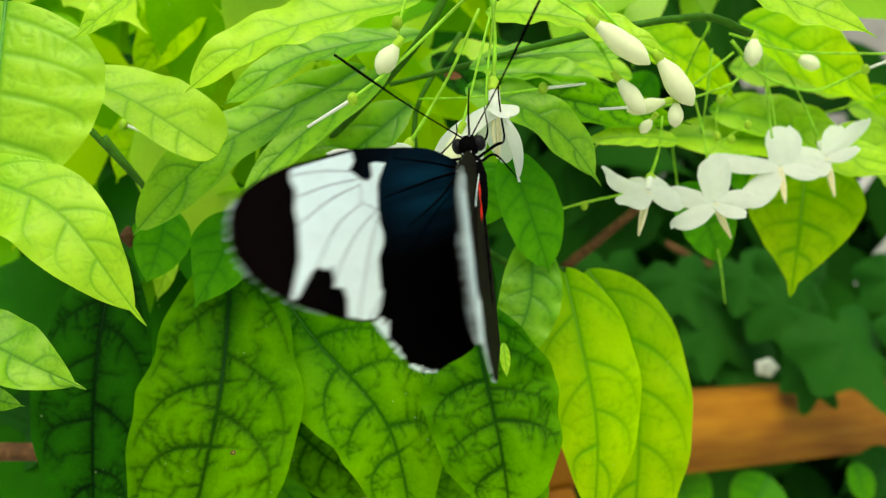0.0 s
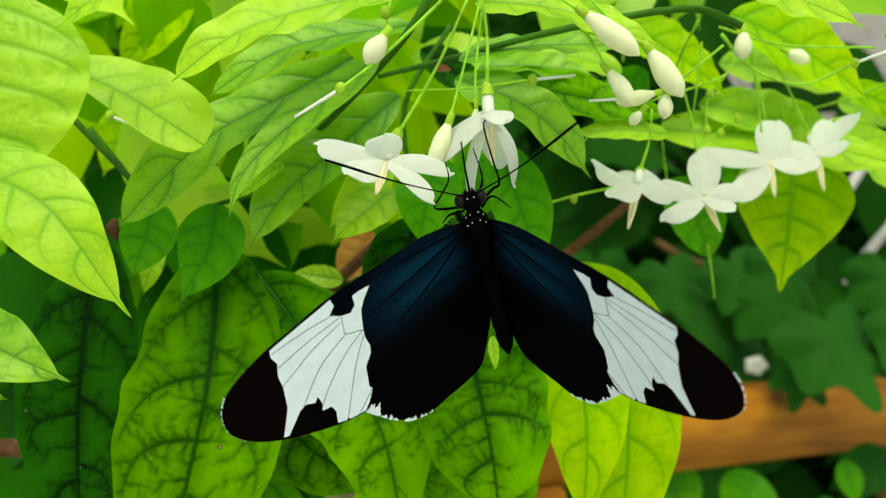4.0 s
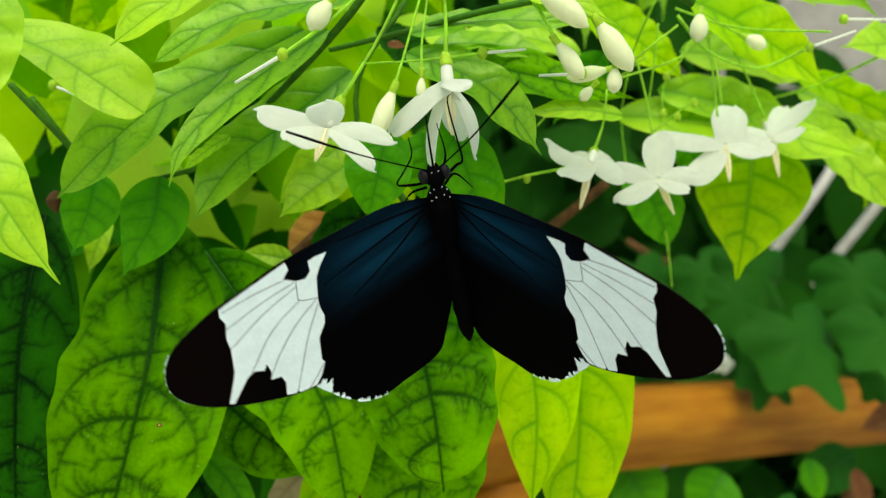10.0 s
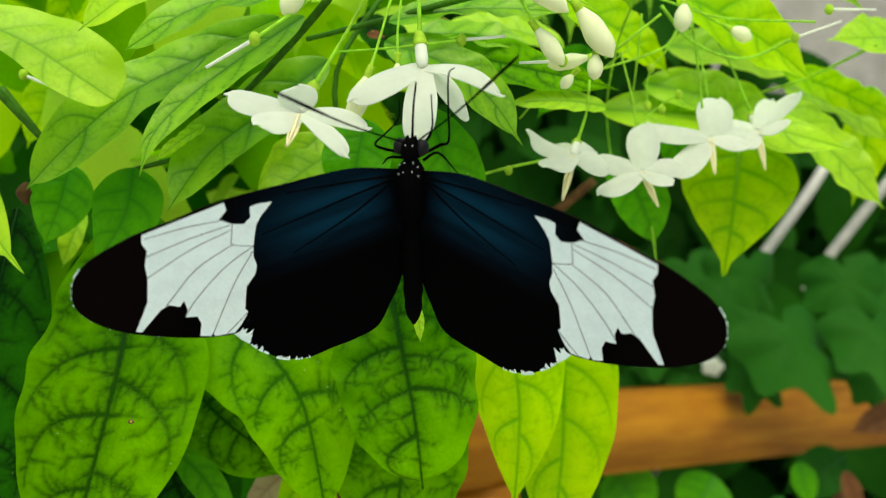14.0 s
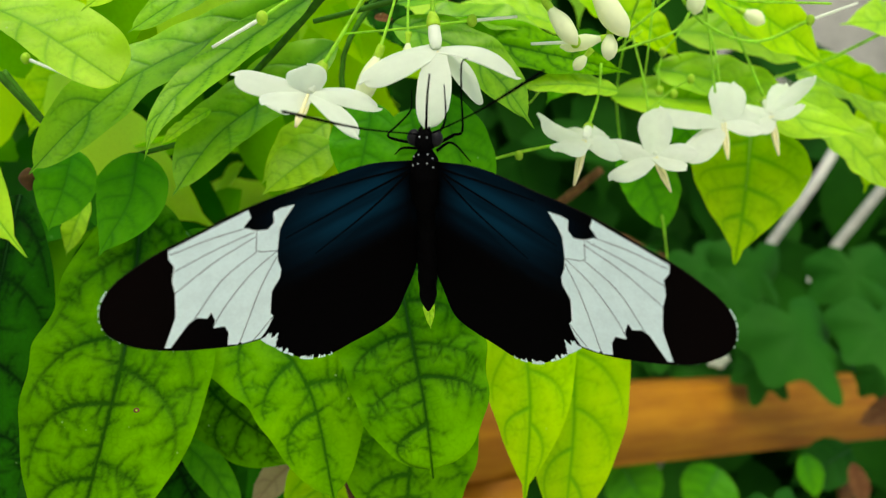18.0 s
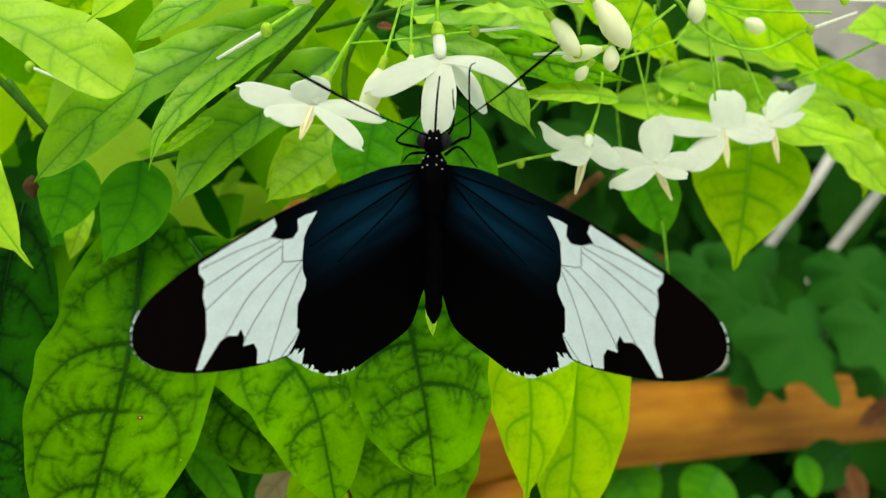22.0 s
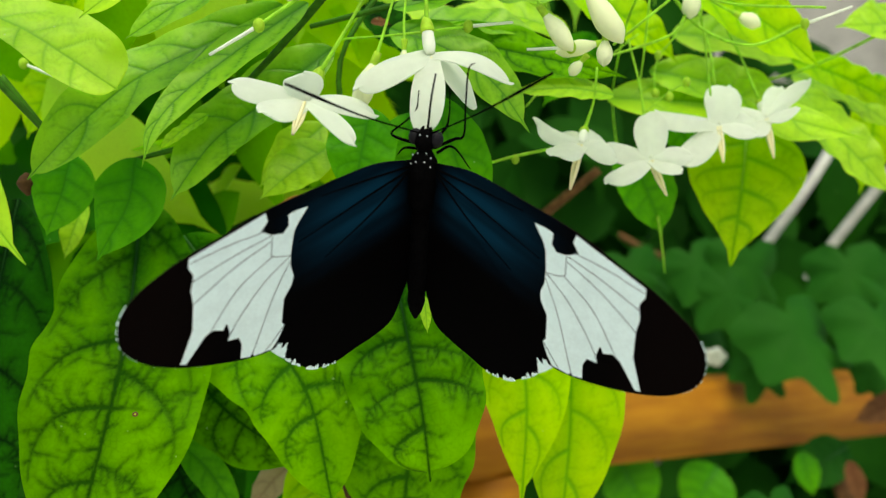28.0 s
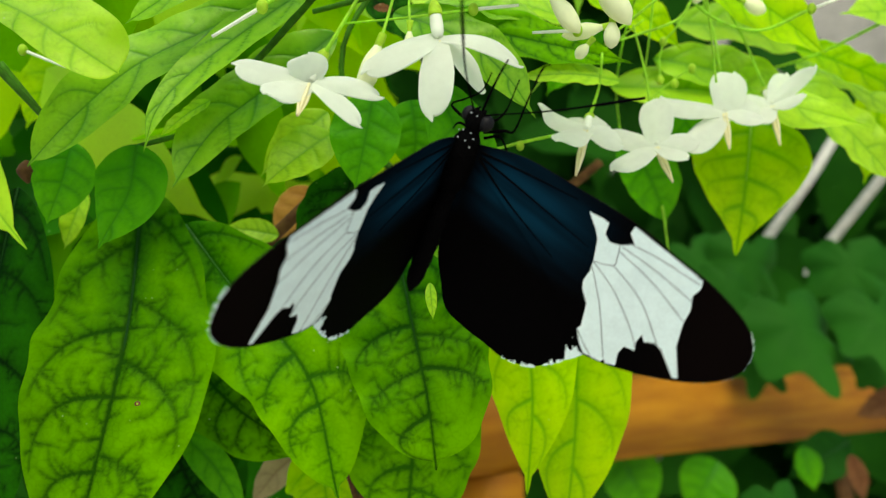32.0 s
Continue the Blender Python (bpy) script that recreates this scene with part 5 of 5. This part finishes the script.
# seconds, the body's place, its pitch, yaw and roll, then flap and sweep of the left and of the right wing
FLIGHT = [
    (0, -7.3, 99.0, 17.5, -13.7, -13.1, 4.6, 71.1, 1.1, 83.3, 10.8),
    (0.5, -8.7, 99.4, 16.9, 17.7, -20.6, 12.1, 37.8, -19.2, 33.3, -10.5),
    (1, -4.9, 105.2, 8.6, 28.3, -0.6, 17.1, 24.7, -8.0, 56.7, 0.3),
    (1.5, -1.2, 110.3, 6.1, 45.2, 10.2, 19.1, 7.1, -18.1, 38.5, -0.6),
    (2, -0.2, 106.4, 7.6, 41.9, 1.9, 9.5, 21.2, -14.1, 21.7, -9.0),
    (2.5, -2.3, 102.8, 12.5, 21.3, -1.9, -0.6, 33.8, -8.1, 21.3, -8.3),
    (3, -5.0, 102.6, 14.1, 19.6, -1.3, 0.1, 44.7, -7.4, 40.0, -5.5),
    (3.5, -5.2, 107.5, 9.6, 29.5, 8.5, 13.2, 34.4, -8.9, 62.2, -3.0),
    (5.5, -5.3, 104.0, 12.9, 17.6, 2.1, 5.3, 24.8, -9.3, 35.1, -4.4),
    (6, -4.6, 105.3, 10.4, 28.5, 1.8, 5.7, 29.7, -10.1, 35.5, -6.5),
    (6.5, -2.3, 108.4, 8.0, 36.5, 14.1, 13.1, 21.9, -11.9, 48.4, -3.0),
    (7, -1.3, 109.0, 8.4, 34.2, 13.7, 16.0, 22.7, -11.1, 50.7, -2.9),
    (7.5, -2.6, 107.1, 10.5, 22.6, 21.1, 13.7, 17.7, -8.7, 60.1, -1.2),
    (8, -4.2, 105.5, 11.8, 19.4, 4.0, 6.6, 38.7, -6.5, 49.5, -2.0),
    (8.5, -5.3, 107.7, 10.9, 24.1, 12.2, 8.1, 33.2, -7.1, 61.6, -0.4),
    (9, -4.2, 109.7, 8.4, 27.5, 25.6, 15.0, 18.3, -9.2, 79.3, 2.3),
    (9.5, -2.6, 109.4, 8.2, 30.5, 16.5, 15.8, 23.2, -9.8, 65.9, 0.8),
    (10, -2.5, 108.1, 9.3, 22.6, 11.9, 11.4, 22.6, -9.3, 55.4, -0.9),
    (10.5, -3.5, 104.8, 10.4, 20.7, -4.0, 4.0, 37.9, -8.4, 37.2, -3.1),
    (10.8, -4.0, 113.6, 8.5, 37.9, -4.1, -2.9, 39.2, -20.2, 51.3, -13.9),
    (11, -4.1, 113.9, 12.6, 31.2, -16.6, 2.9, 99.0, -11.6, 83.3, -7.2),
    (11.2, -3.2, 109.0, 10.2, -17.8, -2.8, -8.5, 73.5, 27.7, 70.2, 32.5),
    (11.5, -2.7, 104.4, 12.2, 37.4, -0.4, -10.5, 37.0, -16.1, 44.8, -12.1),
    (11.8, -3.0, 105.3, 13.4, 0.0, -5.0, -2.0, 74.0, 18.0, 68.0, 24.0),
    (12, -3.2, 107.7, 12.2, -10.0, -1.8, -3.5, 64.9, 22.0, 65.5, 24.2),
    (12.5, -2.9, 104.5, 10.7, 24.9, -11.7, 3.9, 49.9, -7.1, 42.3, -2.4),
    (13, -2.5, 105.9, 8.0, 36.6, -8.1, 6.8, 37.5, -11.2, 41.3, -5.7),
    (13.5, -2.5, 104.5, 7.8, 39.0, -8.4, 3.5, 31.5, -12.9, 32.7, -8.4),
    (14, -2.8, 102.3, 10.3, 30.1, -10.5, -0.0, 36.1, -10.2, 24.5, -8.9),
    (14.5, -3.0, 102.0, 12.0, 20.5, -14.2, -0.2, 43.4, -9.0, 22.3, -5.5),
    (16.5, -2.5, 105.8, 10.1, 28.5, -5.8, 0.7, 47.1, -7.6, 36.6, -4.3),
    (17, -2.9, 103.8, 11.7, 22.4, -10.7, -0.2, 50.7, -7.1, 30.4, -4.6),
    (17.5, -3.0, 103.9, 11.3, 23.9, -9.6, -0.1, 47.3, -7.9, 30.5, -5.8),
    (18, -2.6, 104.7, 9.4, 32.8, -8.3, 0.5, 41.9, -10.2, 28.3, -8.2),
    (18.5, -2.2, 105.2, 8.7, 37.3, -9.1, 0.7, 43.5, -11.1, 25.8, -9.4),
    (19, -1.9, 104.8, 9.6, 31.4, -11.9, -1.1, 47.6, -9.8, 21.7, -8.8),
    (19.5, -2.1, 104.2, 10.7, 25.7, -8.7, -2.2, 45.8, -9.2, 25.3, -7.7),
    (20, -2.6, 104.2, 11.0, 24.8, -12.7, -1.6, 50.3, -8.6, 25.8, -7.1),
    (20.5, -3.0, 106.1, 9.7, 29.6, -5.6, 0.2, 44.4, -9.1, 35.1, -6.0),
    (21, -2.8, 106.6, 8.8, 34.3, -3.2, 1.7, 43.3, -9.8, 38.4, -5.3),
    (21.5, -2.4, 106.4, 9.3, 31.2, -2.2, 1.6, 44.0, -8.6, 39.7, -5.0),
    (22, -2.0, 105.9, 10.5, 24.8, -5.8, -0.2, 47.7, -6.3, 35.7, -4.9),
    (22.5, -2.2, 104.9, 10.7, 24.6, -11.0, -2.3, 53.0, -6.8, 30.6, -6.8),
    (23, -2.4, 105.1, 10.0, 28.3, -11.8, -2.3, 52.1, -7.8, 27.1, -7.1),
    (23.5, -2.1, 105.9, 9.1, 30.9, -14.5, -2.2, 54.2, -8.5, 24.1, -8.3),
    (24, -1.8, 105.6, 9.2, 31.5, -14.1, -1.0, 52.9, -9.2, 23.3, -8.2),
    (24.5, -1.8, 104.2, 10.0, 29.6, -13.0, -0.7, 52.6, -8.5, 23.9, -7.8),
    (25, -2.0, 104.3, 10.5, 26.0, -13.1, -2.7, 52.6, -7.9, 25.5, -7.5),
    (25.5, -2.5, 104.5, 10.1, 27.8, -14.4, -2.9, 54.9, -7.2, 25.6, -7.5),
    (27.5, -2.3, 104.5, 10.4, 27.2, -14.1, 0.0, 57.8, -7.5, 30.7, -4.7),
    (28, -2.3, 105.0, 10.2, 26.1, -14.9, -3.8, 59.3, -6.7, 27.5, -5.4),
    (28.5, -1.9, 105.2, 9.5, 29.4, -17.2, -6.1, 57.9, -7.7, 22.8, -8.1),
    (29, -1.4, 105.5, 9.3, 31.6, -14.6, -6.0, 52.6, -8.7, 24.0, -9.6),
    (29.5, -0.4, 105.0, 9.5, 31.3, -18.2, -10.0, 54.7, -9.3, 17.6, -11.3),
    (30, 0.8, 105.3, 9.7, 19.6, -23.5, -23.6, 73.9, -6.8, 3.6, -12.7),
    (30.5, 1.4, 107.2, 9.2, 1.8, -34.4, -36.7, 104.4, -4.5, -12.6, -10.4),
    (31, 0.3, 106.9, 8.0, 18.9, 5.5, -30.8, 75.5, 0.5, 29.4, -8.7),
    (31.5, 1.3, 103.4, 9.6, 32.3, -1.7, -35.2, 76.3, -7.4, 30.0, -19.8),
    (32, 2.1, 104.6, 10.4, 15.0, -34.7, -24.0, 97.3, -4.8, -6.2, -12.2),
]
# seconds, the shift of that flower's calyx to the right and up in millimetres, as it is tugged, and its lean
NOD = [(0, -2.2, 1.7, -3.8), (0.5, -2.9, 2.3, -4.1), (1, -0.8, -1.5, -2.3), (1.5, 1.1, -2.4, -0.5), (2, 0.8, -1.9, -0.2), (2.5, -0.8, 0.6, -1.8), (3, -1.7, 2.0, -3.7), (3.5, -1.6, -0.7, -2.5), (5.5, -1.7, 0.8, -3.4), (6, -1.5, -0.3, -3.1), (6.5, -0.1, -1.5, -2.5), (7, 0.3, -1.4, -1.9), (7.5, -0.2, 0.0, -2.4), (8, -1.0, 0.6, -2.9), (8.5, -1.4, 0.4, -2.1), (9, -0.5, -0.9, -1.3), (9.5, 0.2, -1.1, -1.2), (10, 0.2, -0.6, -1.0), (10.5, 0.0, 0.4, 0.3), (11, 1.6, -0.1, 1.3), (11.5, 0.5, 1.3, 1.0), (12, 0.1, 1.6, 0.7), (12.5, 0.3, 0.1, 0.6), (13, 0.5, -1.0, 0.6), (13.5, 0.6, -1.3, 0.5), (14, -0.1, 0.1, 0.4), (14.5, 0.0, 0.7, 0.3), (16.5, 0.3, -0.2, 0.2), (17, 0.0, 0.6, 0.2), (17.5, -0.1, 0.7, 0.2), (18, 0.2, -0.2, 0.2), (18.5, 0.3, -0.6, 0.2), (19, 0.3, -0.2, 0.2), (19.5, 0.5, 0.2, 0.2), (20, 0.1, 0.3, 0.1), (20.5, 0.1, -0.1, 0.1), (21, 0.3, -0.7, 0.1), (21.5, 0.4, -0.5, 0.1), (22, 0.4, 0.1, 0.1), (22.5, 0.2, 0.2, 0.1), (23, 0.0, 0.0, 0.0), (23.5, 0.3, -0.6, 0.0), (24, 0.4, -0.5, 0.0), (24.5, 0.2, 0.1, 0.0), (25, 0.4, 0.1, 0.1), (25.5, 0.0, 0.0, 0.1), (27.5, 0.0, 0.0, 0.2), (28, -0.1, 0.0, 0.3), (28.5, 0.2, -0.3, 0.3), (29, 0.4, -0.4, 0.3), (29.5, 0.1, -0.2, 0.3), (30, -0.1, -0.1, 0.3), (30.5, -0.5, -0.2, 0.3), (31, -0.4, -0.3, 0.3), (31.5, 0.0, -0.4, 0.3), (32, 0.2, -0.3, 0.3)]
# the ways of the five petals of that flower while it hangs closed, in millimetres
BELL = [(-7.2, 3.0, -5.2), (-1.9, 5.0, -7.9), (1.6, 6.5, -6.4), (3.3, 4.0, -7.6), (1.16, -7, -1.88)]
# seconds, the way of the left and of the right antenna in the body's space
FEEL = [
    (0, -0.66, 0.48, 0.58, 0.61, 0.57, 0.54),
    (0.5, -0.62, 0.65, 0.43, 0.61, 0.75, 0.26),
    (1, -0.72, 0.66, 0.21, 0.68, 0.63, 0.37),
    (2, -0.78, 0.60, 0.18, 0.59, 0.79, 0.18),
    (3, -0.84, 0.46, 0.28, 0.52, 0.74, 0.43),
    (3.5, -0.84, 0.55, 0.00, 0.73, 0.50, 0.48),
    (6, -0.87, 0.42, 0.25, 0.50, 0.71, 0.50),
    (7, -0.82, 0.56, -0.10, 0.57, 0.69, 0.45),
    (8, -0.92, 0.30, 0.24, 0.60, 0.50, 0.62),
    (9, -0.85, 0.52, -0.08, 0.39, 0.61, 0.69),
    (10, -0.87, 0.49, -0.07, 0.51, 0.62, 0.60),
    (11, -0.62, 0.66, 0.43, 0.82, 0.56, 0.12),
    (12, -0.84, 0.33, 0.43, 0.65, 0.41, 0.64),
    (13, -0.71, 0.59, 0.38, 0.72, 0.63, 0.28),
    (14, -0.58, 0.51, 0.63, 0.66, 0.69, 0.31),
    (17, -0.58, 0.38, 0.72, 0.73, 0.52, 0.45),
    (19, -0.72, 0.46, 0.52, 0.68, 0.68, 0.27),
    (21, -0.76, 0.53, 0.37, 0.76, 0.62, 0.18),
    (23, -0.70, 0.45, 0.55, 0.70, 0.66, 0.28),
    (25, -0.65, 0.42, 0.63, 0.72, 0.61, 0.32),
    (28, -0.62, 0.41, 0.66, 0.76, 0.57, 0.30),
    (29, -0.58, 0.50, 0.64, 0.86, 0.44, 0.24),
    (30, -0.37, 0.46, 0.81, 0.79, 0.57, 0.21),
    (31, -0.66, 0.59, 0.46, 0.54, 0.82, 0.20),
    (32, 0.05, 0.74, 0.67, 0.79, 0.49, -0.37),
]


def motions():
    walk(butterfly, [(r[0], body_pose(*r[1:7])) for r in FLIGHT])
    for wing, s, k in ((left_fore, -1, 7), (left_hind, -1, 7), (right_fore, 1, 9), (right_hind, 1, 9)):
        walk(wing, [(r[0], wing_pose(s, r[k], r[k + 1])) for r in FLIGHT])
    for k, (antenna, s) in enumerate(zip(antennae, (-1, 1))):
        walk(antenna, [(r[0], antenna_pose(s, *r[1 + 3 * k:4 + 3 * k])) for r in FEEL])
    # the petals hang like a bell until the butterfly pulls the flower round
    petals = [p for p in centre_flower.children if p.name.startswith("petal")]
    for p, way in zip(petals, BELL):
        late = p.matrix_basis.copy()
        foot = late.translation.copy()
        early = petal_pose(foot, foot + Vector(way) / 1000, Vector((0.1, 0, -1)).normalized(), 0.75)
        walk(p, [(0, early), (10.0, early), (10.7, late), (32, late)])
    hang, calyx = centre_flower.location.copy(), mm(-2.0, 110.5, 28.9)
    rows = []
    for t, right, up, lean in NOD:
        turn = pose(0, 0, 0, 0, -lean)
        rows.append((t, Matrix.Translation(calyx + Vector((right, 0, up)) / 1000) @ turn @ Matrix.Translation(hang - calyx)))
    walk(centre_flower, rows)


motions()
